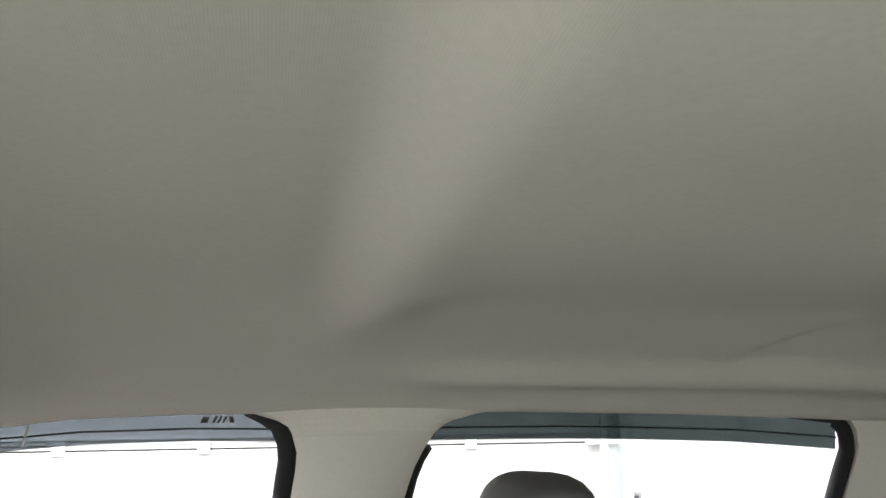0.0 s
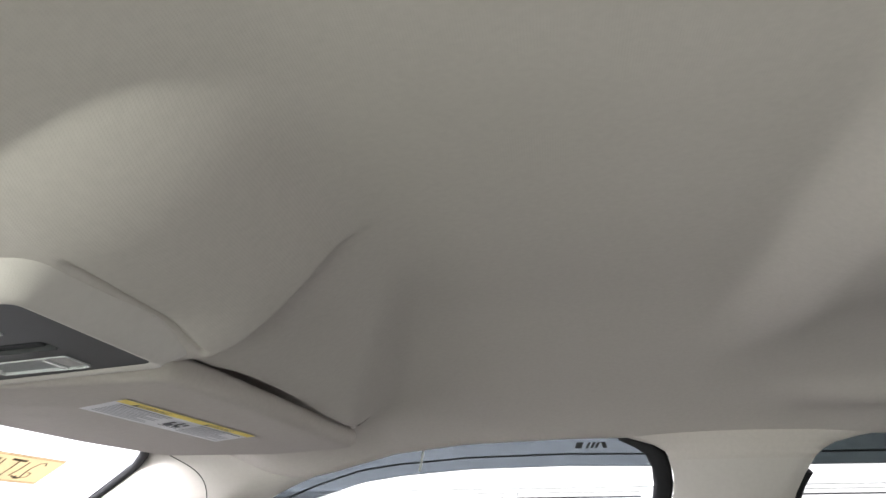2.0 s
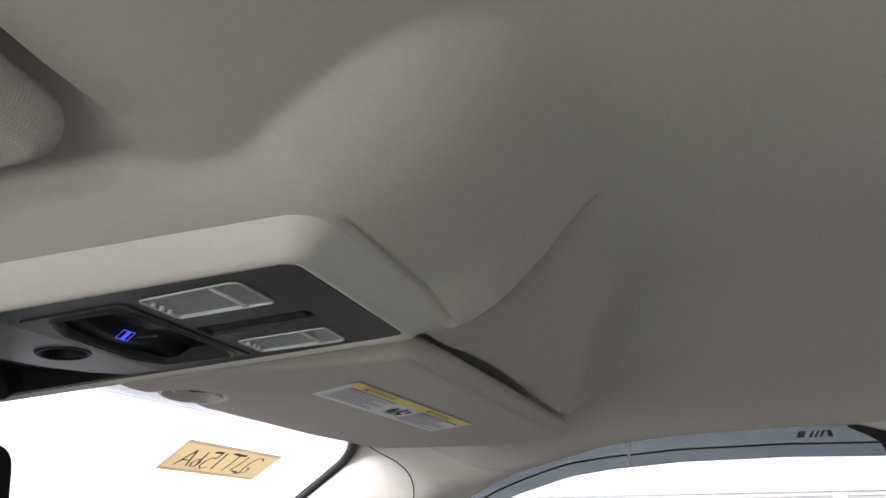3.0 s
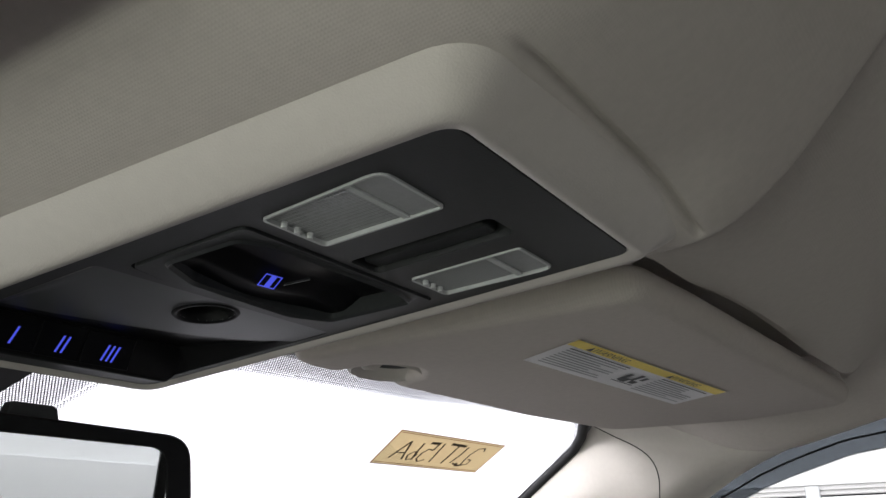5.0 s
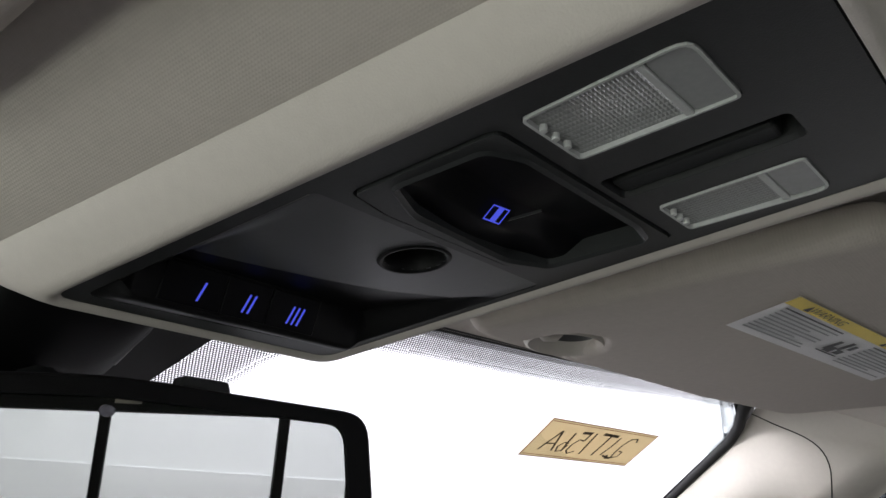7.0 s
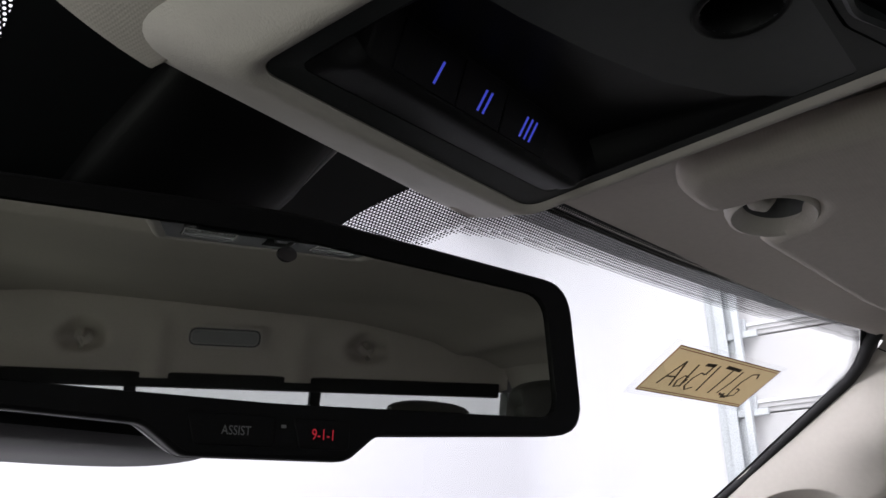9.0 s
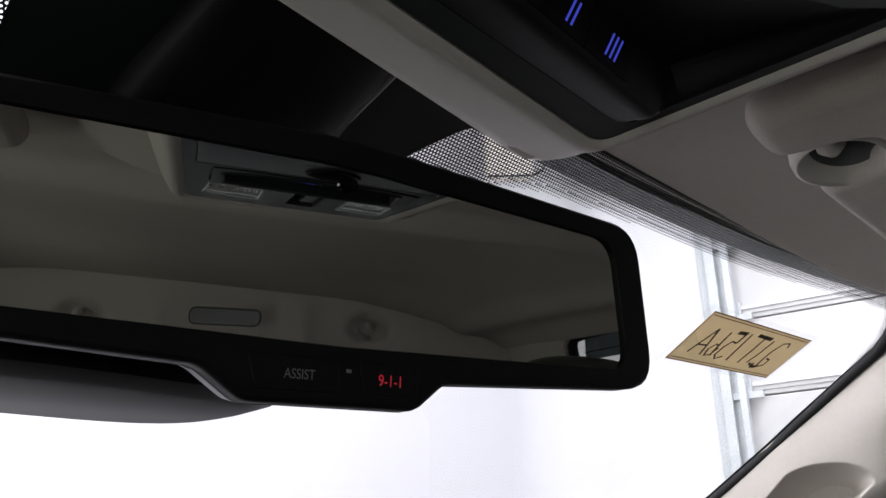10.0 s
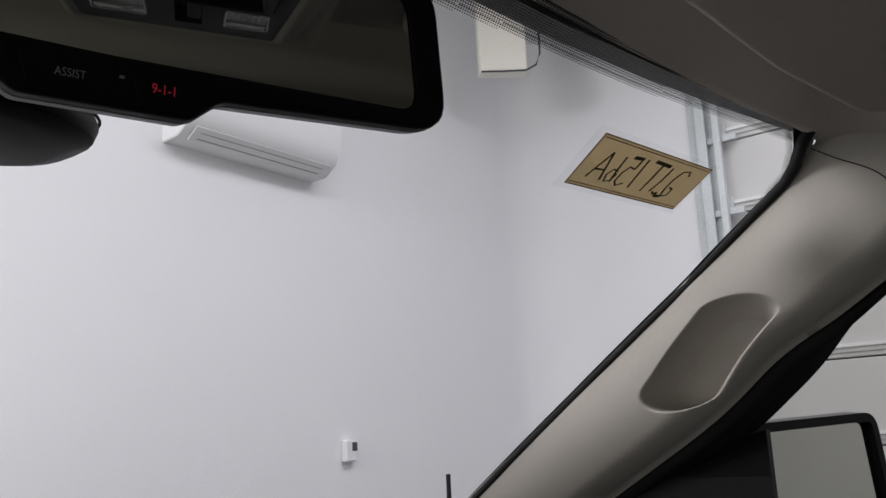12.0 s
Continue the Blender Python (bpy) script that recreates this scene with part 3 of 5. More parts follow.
    # rubber seal between glass and pillar trim
    for s in (1, -1):
        path = [(s * 0.60, 0.262, 1.792), (s * 0.628, 0.254, 1.786)] + [(s * (edge_x(z) + 0.005), screen_y(edge_x(z), z) - 0.010, z - 0.004) for z in [1.779 - 0.5 * j / 40 for j in range(41)]]
        part("seal", tube(bmesh.new(), path, [0.005, 0.0065, 0.0062, 0.0056, 0.0052, 0.0050] + [0.0048] * (len(path) - 6), 8), RUBBER, ws, "black rubber seal", 60)


PILLAR = [  # windscreen side and door side of the A pillar trim, from the top down
    ((0.642, 0.250, 1.784), (0.690, 0.060, 1.748)),
    ((0.662, 0.272, 1.768), (0.700, 0.115, 1.728)),
    ((0.684, 0.304, 1.751), (0.714, 0.165, 1.703)),
    ((0.722, 0.428, 1.676), (0.759, 0.282, 1.638)),
    ((0.742, 0.506, 1.628), (0.780, 0.358, 1.599)),
    ((0.762, 0.596, 1.570), (0.813, 0.456, 1.532)),
    ((0.802, 0.784, 1.449), (0.880, 0.655, 1.425)),
    ((0.860, 1.050, 1.270), (0.940, 0.930, 1.260)),
]


def pillar_point(v, u):
    """A point of the A pillar trim: v from 0 at the top to 1, u from the windscreen to the door."""
    k = v * (len(PILLAR) - 1)
    i = min(int(k), len(PILLAR) - 2)
    f = k - i

    def spline(side):
        p = [Vector(PILLAR[max(0, min(len(PILLAR) - 1, i + d))][side]) for d in (-1, 0, 1, 2)]
        return 0.5 * (2 * p[1] + (p[2] - p[0]) * f + (2 * p[0] - 5 * p[1] + 4 * p[2] - p[3]) * f * f + (3 * p[1] - p[0] - 3 * p[2] + p[3]) * f ** 3)

    a, b = spline(0), spline(1)
    p = a.lerp(b, u)
    swell = math.sin(math.pi / 2 * u / 0.78) if u < 0.78 else math.cos(math.pi / 2 * min(1.0, (u - 0.78) / 0.22)) ** 0.6
    p.x -= 0.029 * swell * smooth(0.02, 0.35, v)
    return p


def slot_depth(v, u):
    """How far a point lies inside the grab opening, a slanted stadium, 0 to 1."""
    p = Vector((u * 0.16, v * 0.9))
    a, b = Vector((0.540 * 0.16, 0.474 * 0.9)), Vector((0.695 * 0.16, 0.665 * 0.9))
    t = max(0.0, min(1.0, (p - a).dot(b - a) / (b - a).length_squared))
    return 1 - (p - a.lerp(b, t)).length / 0.038


def build_a_pillar(s, side):
    bm = bmesh.new()
    rows = []
    downs = [0.38 * k / 60 for k in range(60)] + [0.38 + 0.36 * k / 260 for k in range(260)] + [0.74 + 0.26 * k / 40 for k in range(41)]
    overs = [0.2 * k / 10 for k in range(10)] + [0.2 + 0.65 * k / 120 for k in range(120)] + [0.85 + 0.15 * k / 12 for k in range(13)]
    for v in downs:
        row = []
        for u in overs:
            p = pillar_point(v, u)
            d = slot_depth(v, u)
            if d > -0.06:
                p += Vector((0.066, 0.012, -0.010)) * smooth(-0.06, 0.50, d)
            row.append(Vector((s * p.x, p.y, p.z)))
        e = row[-1]
        row += [e + Vector((s * 0.006, -0.003, -0.004)), e + Vector((s * 0.02, 0.004, -0.002)), e + Vector((s * 0.06, 0.05, 0.0))]
        rows.append(row)
    loft(bm, rows, False)
    ob = part("a_pillar_trim_" + side, bm, BEIGE, None, "", 60)
    tagged(ob, "beige plastic windscreen pillar trim with a grab opening", "pillar trim", "", "structure")
    # seam between pillar trim and side roof trim
    path = []
    for j in range(20):
        p = pillar_point(0.115 + 0.245 * j / 19, j / 19)
        path.append((s * (p.x - 0.0002), p.y, p.z))
    part("seam", tube(bmesh.new(), path, 0.0006, 5), RUBBER, ob, "thin shadow seam", 60)
    # black weather seal along the door side
    path = []
    for j in range(50):
        p = pillar_point(0.30 + 0.70 * j / 49, 1.0)
        path.append((s * (p.x + 0.022), p.y - 0.004, p.z - 0.006))
    part("door_seal", tube(bmesh.new(), path, [0.002 + 0.009 * smooth(0, 14, k) for k in range(50)], 8), RUBBER, ob, "black rubber door seal", 60)
    bm = bmesh.new()
    rows = []
    for j in range(50):
        p = pillar_point(0.36 + 0.64 * j / 39, 1.0)
        k = smooth(0, 15, j)
        rows.append([(s * (p.x + 0.026), p.y - 0.012 * k, p.z - 0.012 * k), (s * (p.x + 0.055), p.y - 0.022 * k, p.z - 0.022 * k), (s * (p.x + 0.075), p.y + 0.03, p.z), (s * (p.x + 0.045), p.y + 0.10, p.z + 0.045)])
    part("outer_pillar", loft(bm, rows, True, True, True), RUBBER, ob, "black outer pillar and door frame", 60)


B_FRONT = [(1, -0.325), (1.6, -0.331), (1.67, -0.334), (1.70, -0.338), (1.72, -0.341), (1.735, -0.340), (1.745, -0.337), (1.757, -0.330), (1.764, -0.318), (1.774, -0.285)]
B_REAR = [(1, -0.450), (1.6, -0.458), (1.67, -0.466), (1.70, -0.473), (1.72, -0.480), (1.737, -0.490), (1.748, -0.496), (1.755, -0.504), (1.762, -0.517), (1.769, -0.545), (1.774, -0.575)]
C_FRONT = [(1, -1.035), (1.6, -1.045), (1.67, -1.051), (1.70, -1.055), (1.72, -1.056), (1.738, -1.051), (1.748, -1.044), (1.758, -1.030)]


def pillar_trim(name, front, rear, z0, z1, s, label, mat, proud=0.0):
    """A side pillar's trim between two edges given by height, bulging a little into the cab."""
    bm = bmesh.new()
    rows = []
    n = 40
    for j in range(n + 1):
        z = z0 + (z1 - z0) * j / n
        yf, yr = along(front, z), along(rear, z)
        x = door_x(z) - 0.012 - proud
        row = [Vector((s * (x + 0.022), yf - 0.004, z)), Vector((s * (x + 0.006), yf - 0.001, z))]
        for i in range(15):
            t = i / 14
            row.append(Vector((s * (x - 0.014 * math.sin(math.pi * t) ** 0.6), yf + (yr - yf) * t, z)))
        row += [Vector((s * (x + 0.006), yr + 0.001, z)), Vector((s * (x + 0.022), yr + 0.004, z))]
        rows.append(row)
    loft(bm, rows, False)
    return tagged(part(name, bm, mat, None, "", 50), label, "pillar trim", "", "structure")


def build_side(s, side):
    pillar_trim("b_pillar_cap_" + side, B_FRONT, B_REAR, 1.7455, 1.783, s, "beige cloth cap of the door pillar under the headliner", LINER, 0.003)
    b = pillar_trim("b_pillar_trim_" + side, B_FRONT, B_REAR, 0.95, 1.7495, s, "beige plastic door pillar trim with a belt slot", BEIGE)
    x = door_x(1.66) - 0.027
    part("belt_guide", boxed((min(s * x, s * (x + 0.02)), -0.442, 1.655), (max(s * x, s * (x + 0.02)), -0.384, 1.686), 0.009, 3), SATIN, b, "dark belt guide slot")
    bm = bmesh.new()
    for k in range(7):
        a0, a1 = math.pi * (1.1 + 0.8 * k / 7), math.pi * (1.1 + 0.8 * (k + 1) / 7)
        quad = [(r * math.cos(a), r * math.sin(a)) for r, a in ((0.020, a0), (0.020, a1), (0.0185, a1), (0.0185, a0))]
        bm.faces.new([bm.verts.new((s * (door_x(1.722 + dz) - 0.0278), -0.413 + dy, 1.727 + dz)) for dy, dz in quad])
    part("emblem", bm, GREY_TRIM, b, "faint moulded mark")
    pillar_trim("c_pillar_trim_" + side, C_FRONT, [(0.9, -1.36), (1.8, -1.36)], 0.95, 1.765, s, "beige plastic rear corner pillar trim", BEIGE)
    # door glass
    for nm, y0, y1 in (("window_1", 1.0, -0.345), ("window_2", -0.455, -1.075)):
        w = thing(nm + "_" + side, (s * 0.8, (y0 + y1) / 2, 1.3), "clear side door window with a smoked rain guard", "window", "", "structure")
        bm = bmesh.new()
        rows = []
        for j in range(13):
            z = 1.80 - 0.50 * j / 12
            front = min(y0, along([(1.30, 0.98), (1.43, 0.72), (1.52, 0.48), (1.63, 0.30), (1.70, 0.20), (1.80, 0.12)], z)) if y0 > 0 else y0
            rows.append([(s * (door_x(z) + 0.024), front + (y1 - front) * i / 10, z) for i in range(11)])
        pane = part("pane", loft(bm, rows, False), SIDE_GLASS, w, "", 180)
        pane.visible_shadow = False
        # rain guard with a dark fold line
        ys = [y0 * 0.2 + (y1 - y0 * 0.2) * i / 40 for i in range(41)] if y0 > 0 else [y0 - 0.005 + (y1 + 0.03 - y0) * i / 40 for i in range(41)]
        top = lambda y: liner_edge(y) + 0.045 if y < 0.05 else liner_edge(0.05) + 0.045 - 0.42 * (y - 0.05)
        low = (lambda y: along([(-0.32, 1.744), (-0.22, 1.746), (-0.10, 1.744), (-0.02, 1.738), (0.03, 1.731), (0.09, 1.713), (0.12, 1.702), (0.2, 1.664)], y)) if y0 > 0 else (lambda y: along([(-1.08, 1.718), (-1.04, 1.723), (-0.905, 1.734), (-0.78, 1.739), (-0.674, 1.742), (-0.498, 1.743)], y))
        fold = lambda y: low(y) + along([(-1.0, 0.015), (-0.05, 0.0135), (0.06, 0.015), (0.2, 0.012)], y)
        rows = [[(s * 0.734, y, top(y)), (s * 0.742, y, fold(y)), (s * 0.746, y, low(y))] for y in ys]
        g = part("rain_guard", loft(bmesh.new(), rows, False), GUARD if y0 > 0 else GUARD_DARK, w, "smoked translucent rain guard", 180)
        g.visible_shadow = False
        part("fold_line", tube(bmesh.new(), [(s * 0.741, y, fold(y)) for y in ys], 0.0011, 5), RUBBER, w, "thin dark fold line", 60)
        part("rim_line", tube(bmesh.new(), [(s * 0.746, y, low(y)) for y in ys], 0.0005, 5), GREY_PRINT, w, "", 60)
        if y0 > 0:
            m = frame_of((s * 0.7385, -0.252, 1.7695), (0, -s, 0), (-0.1 * s, 0, 1))
            bm = bmesh.new()
            for dx, wd, sl in ((-0.016, 0.008, 0.003), (-0.005, 0.003, 0.004), (0.0005, 0.003, 0.004), (0.006, 0.003, 0.004), (0.014, 0.005, -0.002)):
                bm.faces.new([bm.verts.new(m @ Vector((dx + a * wd / 2 + b * sl / 2, b * 0.0036, 0))) for a, b in ((-1, -1), (1, -1), (1, 1), (-1, 1))])
            part("print", bm, INK, w, "small black slanted print bars")
            # a white strip drawn in for a reflection in the guard
            bm = bmesh.new()
            bm.faces.new([bm.verts.new(p) for p in ((s * 0.739, -0.0385, 1.742), (s * 0.739, -0.0415, 1.742), (s * 0.736, -0.047, 1.768), (s * 0.736, -0.044, 1.768))])
            part("reflection", bm, UNIT_WHITE, w, "pale reflection in the rain guard")
    # seals along the openings
    path = [(s * (door_x(z) + 0.006), along(B_FRONT, z) + 0.010, z + 0.002) for z in [1.772, 1.766, 1.759, 1.75, 1.74, 1.72, 1.70, 1.65, 1.5, 1.3, 1.0]]
    tagged(part("door_seal_" + side, tube(bmesh.new(), path, [0.003, 0.006, 0.009] + [0.0115] * 8, 8), RUBBER, None, "", 60), "black rubber door opening seal", "seal", "", "structure")
    path = [(s * (door_x(z) + 0.010), along(B_REAR, z) - 0.004, z) for z in [1.735, 1.72, 1.70, 1.65, 1.5, 1.3, 1.0]]
    tagged(part("door_seal_" + side, tube(bmesh.new(), path, 0.008, 8), RUBBER, None, "", 60), "black rubber door opening seal", "seal", "", "structure")
    path = [(s * (door_x(1.757) + 0.008), y, liner_edge(y) + 0.006) for y in (-0.56, -0.72, -0.86, -0.94)] + [(s * (door_x(z) + 0.006), along(C_FRONT, z) + 0.006, z) for z in [1.760, 1.755, 1.748, 1.735, 1.72, 1.69, 1.6, 1.4, 1.0]]
    tagged(part("door_seal_" + side, tube(bmesh.new(), path, [0.001, 0.001, 0.002, 0.004, 0.007, 0.009, 0.010, 0.010, 0.010, 0.011, 0.011, 0.011, 0.011], 8), RUBBER, None, "", 60), "black rubber door opening seal", "seal", "", "structure")
    # lower door panels close the cab
    bm = bmesh.new()
    loft(bm, [[(s * 0.86, y, 0.55), (s * 0.90, y, 1.27), (s * 0.93, y, 1.30), (s * 0.99, y, 1.28), (s * 0.99, y, 0.5)] for y in (1.1, 0.4, -0.4, -1.45)], True, True, True)
    structure("door_panel_" + side, bm, DASH, "dark lower door panel", 40)


HOOKS_AT = (-0.24, 0.36)


def raised(bm):
    """The rear header climbs a little towards the passenger side."""
    for v in bm.verts:
        v.co.z += (0.014 + 0.05 * (v.co.x - 0.06)) * smooth(1.40, 1.60, v.co.z)
    return bm


def build_closing():
    structure("cab_floor", boxed((-0.95, -1.5, 0.50), (0.95, 1.2, 0.56)), CARPET, "dark carpeted cab floor")
    bm = loft(bmesh.new(), [[(x, 0.72, 0.56), (x, 0.68, 1.02), (x, 0.72, 1.16), (x, 0.85, 1.20), (x, 1.26, 1.215), (x, 1.30, 0.56)] for x in (-0.92, -0.4, 0.4, 0.92)], True, True, True)
    structure("dashboard", bm, DASH, "dark padded dashboard below the windscreen", 40)
    # rear wall with the window opening
    y = -1.40
    bm = bmesh.new()
    for lo, hi in (((-0.95, y - 0.05, 0.5), (0.95, y, 1.30)), ((-0.80, y - 0.05, 1.645), (0.80, y, 1.88)), ((-0.95, y - 0.05, 1.30), (-0.60, y, 1.645)), ((0.72, y - 0.05, 1.30), (0.95, y, 1.645))):
        box(bm, lo, hi)
    structure("cab_wall_rear", raised(bm), DASH, "dark rear wall of the cab")
    bm = bmesh.new()
    rows = []
    for z in [1.84 - 0.188 * k / 36 for k in range(37)]:
        row = []
        for x in [-0.70 + 1.4 * i / 140 for i in range(141)]:
            y = -1.334 - 0.02 * smooth(1.82, 1.70, z) + 0.014 * smooth(1.80, 1.74, z) * (math.exp(-((x - 0.21) / 0.025) ** 2) + math.exp(-((x + 0.09) / 0.025) ** 2))
            for hx in HOOKS_AT:
                y -= 0.034 * smooth(1.0, 0.35, math.hypot((x - hx) / (0.056 + 0.25 * (1.735 - z)), (z - 1.735) / 0.042))
            row.append((x, y, z))
        rows.append(row)
    rows.append([(x, -1.40, 1.648) for x in [-0.70 + 1.4 * i / 140 for i in range(141)]])
    loft(bm, rows, False)
    structure("rear_header_trim", raised(bm), LINER, "beige trim above the rear window", 50)
    w = thing("rear_window", (0, y - 0.02, 1.30), "three-pane sliding rear window with black frame bars", "window", "", "structure")
    for x0, x1 in ((-0.60, -0.145), (-0.125, 0.245), (0.265, 0.72)):
        p = part("pane", raised(boxed((x0, y - 0.030, 1.30), (x1, y - 0.026, 1.645))), WINDSCREEN_GLASS, w)
        p.visible_shadow = False
    for x in (-0.135, 0.255):
        part("bar", raised(boxed((x - 0.012, y - 0.04, 1.29), (x + 0.012, y - 0.01, 1.65), 0.003)), RUBBER, w)
    for z0, z1 in ((1.632, 1.665), (1.285, 1.315)):
        part("frame", raised(boxed((-0.68, y - 0.045, z0), (0.68, y + 0.004, z1), 0.004)), RUBBER, w)


build_headliner()
build_roof()
build_windscreen()
for sign, side_name in ((1, "right"), (-1, "left")):
    build_a_pillar(sign, side_name)
    build_side(sign, side_name)
build_closing()


# ---- overhead console ----
def deck(x, y, h):
    """A place on the console's tilted underside; h counts upwards into the roof."""
    k = smooth(0.04, 0.28, y)
    return Vector((x + 0.003 * k * (x / 0.07 + 0.35), y + 0.0022 * k, 1.752 - 0.07 * y + h))


def tapered(hr, hf, y0, y1, r, n=8):
    wide = smooth(0.0845, 0.098, hf)  # the border is wider towards the passenger's front corner
    return round_poly([(0.0045 - hr, y0), (hr + 0.0005, y0), (hf + 0.0005, y1), (0.0045 - hf + 0.0065 * wide, y1 - 0.009 * wide)], r, n)


def strip(x, v, h):
    """A place on the steep rear-facing strip of buttons: v up the strip, h out of it."""
    low, high = deck(x, 0.2395, -0.0025), deck(x, 0.2335, 0.0125)
    up = high - low
    return low + up * v + Vector((0, -up.z, up.y)).normalized() * h


def numeral(body, x, v, size, parent):
    up = strip(x, 1, 0) - strip(x, 0, 0)
    m = frame_of(strip(x, v, 0.0008), (1, 0, 0), up) @ Matrix(((1, 0.30, 0, 0), (0, 1, 0, 0), (0, 0, 1, 0), (0, 0, 0, 1)))
    return part("numeral", lettering(body, size, m), BLUE, parent, "glowing blue numeral")


def build_console():
    con = thing("overhead_console", (0, 0.13, 1.74), "beige overhead console with a black panel, reading lights and lit buttons", "overhead console")
    rings = []
    for hr, hf, y0, y1, r, h in ((0.0650, 0.0680, 0.002, 0.2685, 0.008, 0.010), (0.0655, 0.0687, 0.0010, 0.2688, 0.008, 0.0012), (0.0690, 0.0705, -0.001, 0.2705, 0.008, 0.0), (0.0720, 0.0730, -0.0035, 0.2735, 0.010, -0.0003), (0.0745, 0.0765, -0.0065, 0.2785, 0.012, 0.002), (0.0785, 0.0860, -0.0125, 0.291, 0.018, 0.0085), (0.0810, 0.0935, -0.0165, 0.3040, 0.019, 0.0130), (0.0822, 0.0980, -0.0182, 0.3115, 0.020, 0.0165), (0.0826, 0.0995, -0.0188, 0.3135, 0.020, 0.021), (0.083, 0.1005, -0.019, 0.314, 0.020, 0.05)):
        # the border lies flatter at the passenger's rear corner
        rings.append([deck(x, y, h * (1 - 0.5 * smooth(0.02, 0.08, x) * smooth(0.07, 0.0, y)) if 0.002 < h < 0.03 and hr > 0.07 else h) for x, y in tapered(hr, hf, y0, y1, r)])
    part("housing", loft(bmesh.new(), rings), BEIGE, con, "", 50)
    lens1 = round_poly([(-0.0525, 0.0300), (-0.0175, 0.0302), (-0.0175, 0.0785), (-0.0495, 0.0785)], [0.006, 0.003, 0.003, 0.003], 4)
    lens2 = round_poly([(0.0300, 0.0295), (0.0600, 0.0295), (0.0570, 0.0775), (0.0300, 0.0775)], [0.003, 0.006, 0.003, 0.003], 4)
    slot = round_poly(rect(-0.0005, 0.0245, 0.0170, 0.0820), 0.003, 4)
    bezel = round_poly([(-0.0495, 0.0845), (0.0585, 0.0840), (0.0585, 0.1330), (0.035, 0.1405), (-0.030, 0.1405), (-0.0495, 0.1370)], [0.005, 0.003, 0.005, 0.02, 0.02, 0.004], 5)
    finger = [(0.0065 + 0.0112 * math.cos(a), 0.159 + 0.0112 * math.sin(a)) for a in [2 * math.pi * k / 32 for k in range(32)]]
    well = round_poly([(-0.0570, 0.2600), (-0.0570, 0.1436), (0.0640, 0.1436), (0.0640, 0.2560)], [0.005, 0.003, 0.003, 0.006], 5)
    outline = round_poly([(-0.0643, 0.0017), (0.0650, 0.0017), (0.0675, 0.08), (0.0690, 0.2680), (-0.0640, 0.2680)], [0.0105, 0.006, 0.2, 0.0075, 0.0075], 8)
    panel = part("panel", plate(outline, [lens1, lens2, slot, bezel, well], deck, 0.0012, 0.010), BLACK, con, "black grained plastic panel")
    # card slot
    part("slot_well", loft(bmesh.new(), [[deck(x, y, 0.0014) for x, y in slot], [deck(x, y, 0.012) for x, y in inset(slot, 0.0008)]], True, False, True), SATIN, panel)
    part("slot_lip", slab(round_poly(rect(0.0070, 0.031, 0.0165, 0.0815), 0.002, 3), deck, 0.0030, 0.011, 0.0012), BLACK, panel)
    # reading lights
    for lens, flip in ((lens1, False), (lens2, True)):
        light = part("reading_light", plate(inset(lens, 0.0004), [inset(lens, 0.0013)], deck, 0.0006, 0.008), LENS, con, "clear ribbed reading light lens")
        xs, ys = [p[0] for p in lens], [p[1] for p in lens]
        x0, x1, y0, y1 = min(xs) + 0.0012, max(xs) - 0.0012, min(ys) + 0.0012, max(ys) - 0.0012
        if flip:
            x1 -= 0.0012
        else:
            x0 += 0.0012
        ym = y0 + (y1 - y0) * 0.30
        part("plain_lens", slab(round_poly(rect(x0, y0, x1, ym - 0.0018), 0.002, 3), deck, 0.0014, 0.006, 0.0005), LENS_DIM, light)
        part("bar", boxed(deck(x0, ym - 0.0018, 0.0008), deck(x1, ym + 0.0006, 0.005), 0.0003), LENS, light)
        bm = bmesh.new()
        nx, ny = 14, 26
        for i in range(nx):
            for j in range(ny):
                a, b = x0 + (x1 - x0) * i / nx, x0 + (x1 - x0) * (i + 1) / nx
                c, d = ym + 0.0006 + (y1 - ym - 0.0006) * j / ny, ym + 0.0006 + (y1 - ym - 0.0006) * (j + 1) / ny
                base = [bm.verts.new(deck(x, y, 0.0022)) for x, y in ((a, c), (b, c), (b, d), (a, d))]
                peak = bm.verts.new(deck((a + b) / 2, (c + d) / 2, 0.00195))
                for k in range(4):
                    bm.faces.new((base[k], base[(k + 1) % 4], peak))
        tagged(part("prism_lens", bm, LENS_DIM, light, "ribbed prism pattern"), "", "", "", "stuff")
        for k in range(3):
            xx = x0 + (x1 - x0) * (0.30 + 0.2 * k)
            part("tab", slab([(xx + 0.0013 * math.cos(a), y1 - 0.001 + 0.0011 * math.sin(a)) for a in [2 * math.pi * q / 12 for q in range(12)]], deck, 0.0002, 0.004, 0.0003), LENS, light)
    # window switch in its own bezel
    inner = round_poly([(-0.0415, 0.0945), (-0.030, 0.0900), (0.040, 0.0900), (0.0515, 0.0925), (0.0475, 0.1285), (0.030, 0.1355), (-0.024, 0.1330), (-0.0425, 0.1250)], [0.004, 0.01, 0.01, 0.002, 0.004, 0.02, 0.02, 0.004], 5)
    bz = part("switch_bezel", plate(inset(bezel, 0.0012), [inner], deck, 0.0006, 0.009), BLACK, con, "grained switch bezel")
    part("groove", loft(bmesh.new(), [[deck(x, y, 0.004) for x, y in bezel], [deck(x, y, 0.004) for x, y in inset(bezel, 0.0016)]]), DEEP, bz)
    part("rim", loft(bmesh.new(), [[deck(x, y, 0.0006) for x, y in inset(inner, -0.0022)], [deck(x, y, -0.0004) for x, y in inset(inner, -0.0010)], [deck(x, y, 0.0008) for x, y in inset(inner, 0.0002)]]), BLACK, bz, "", 60)
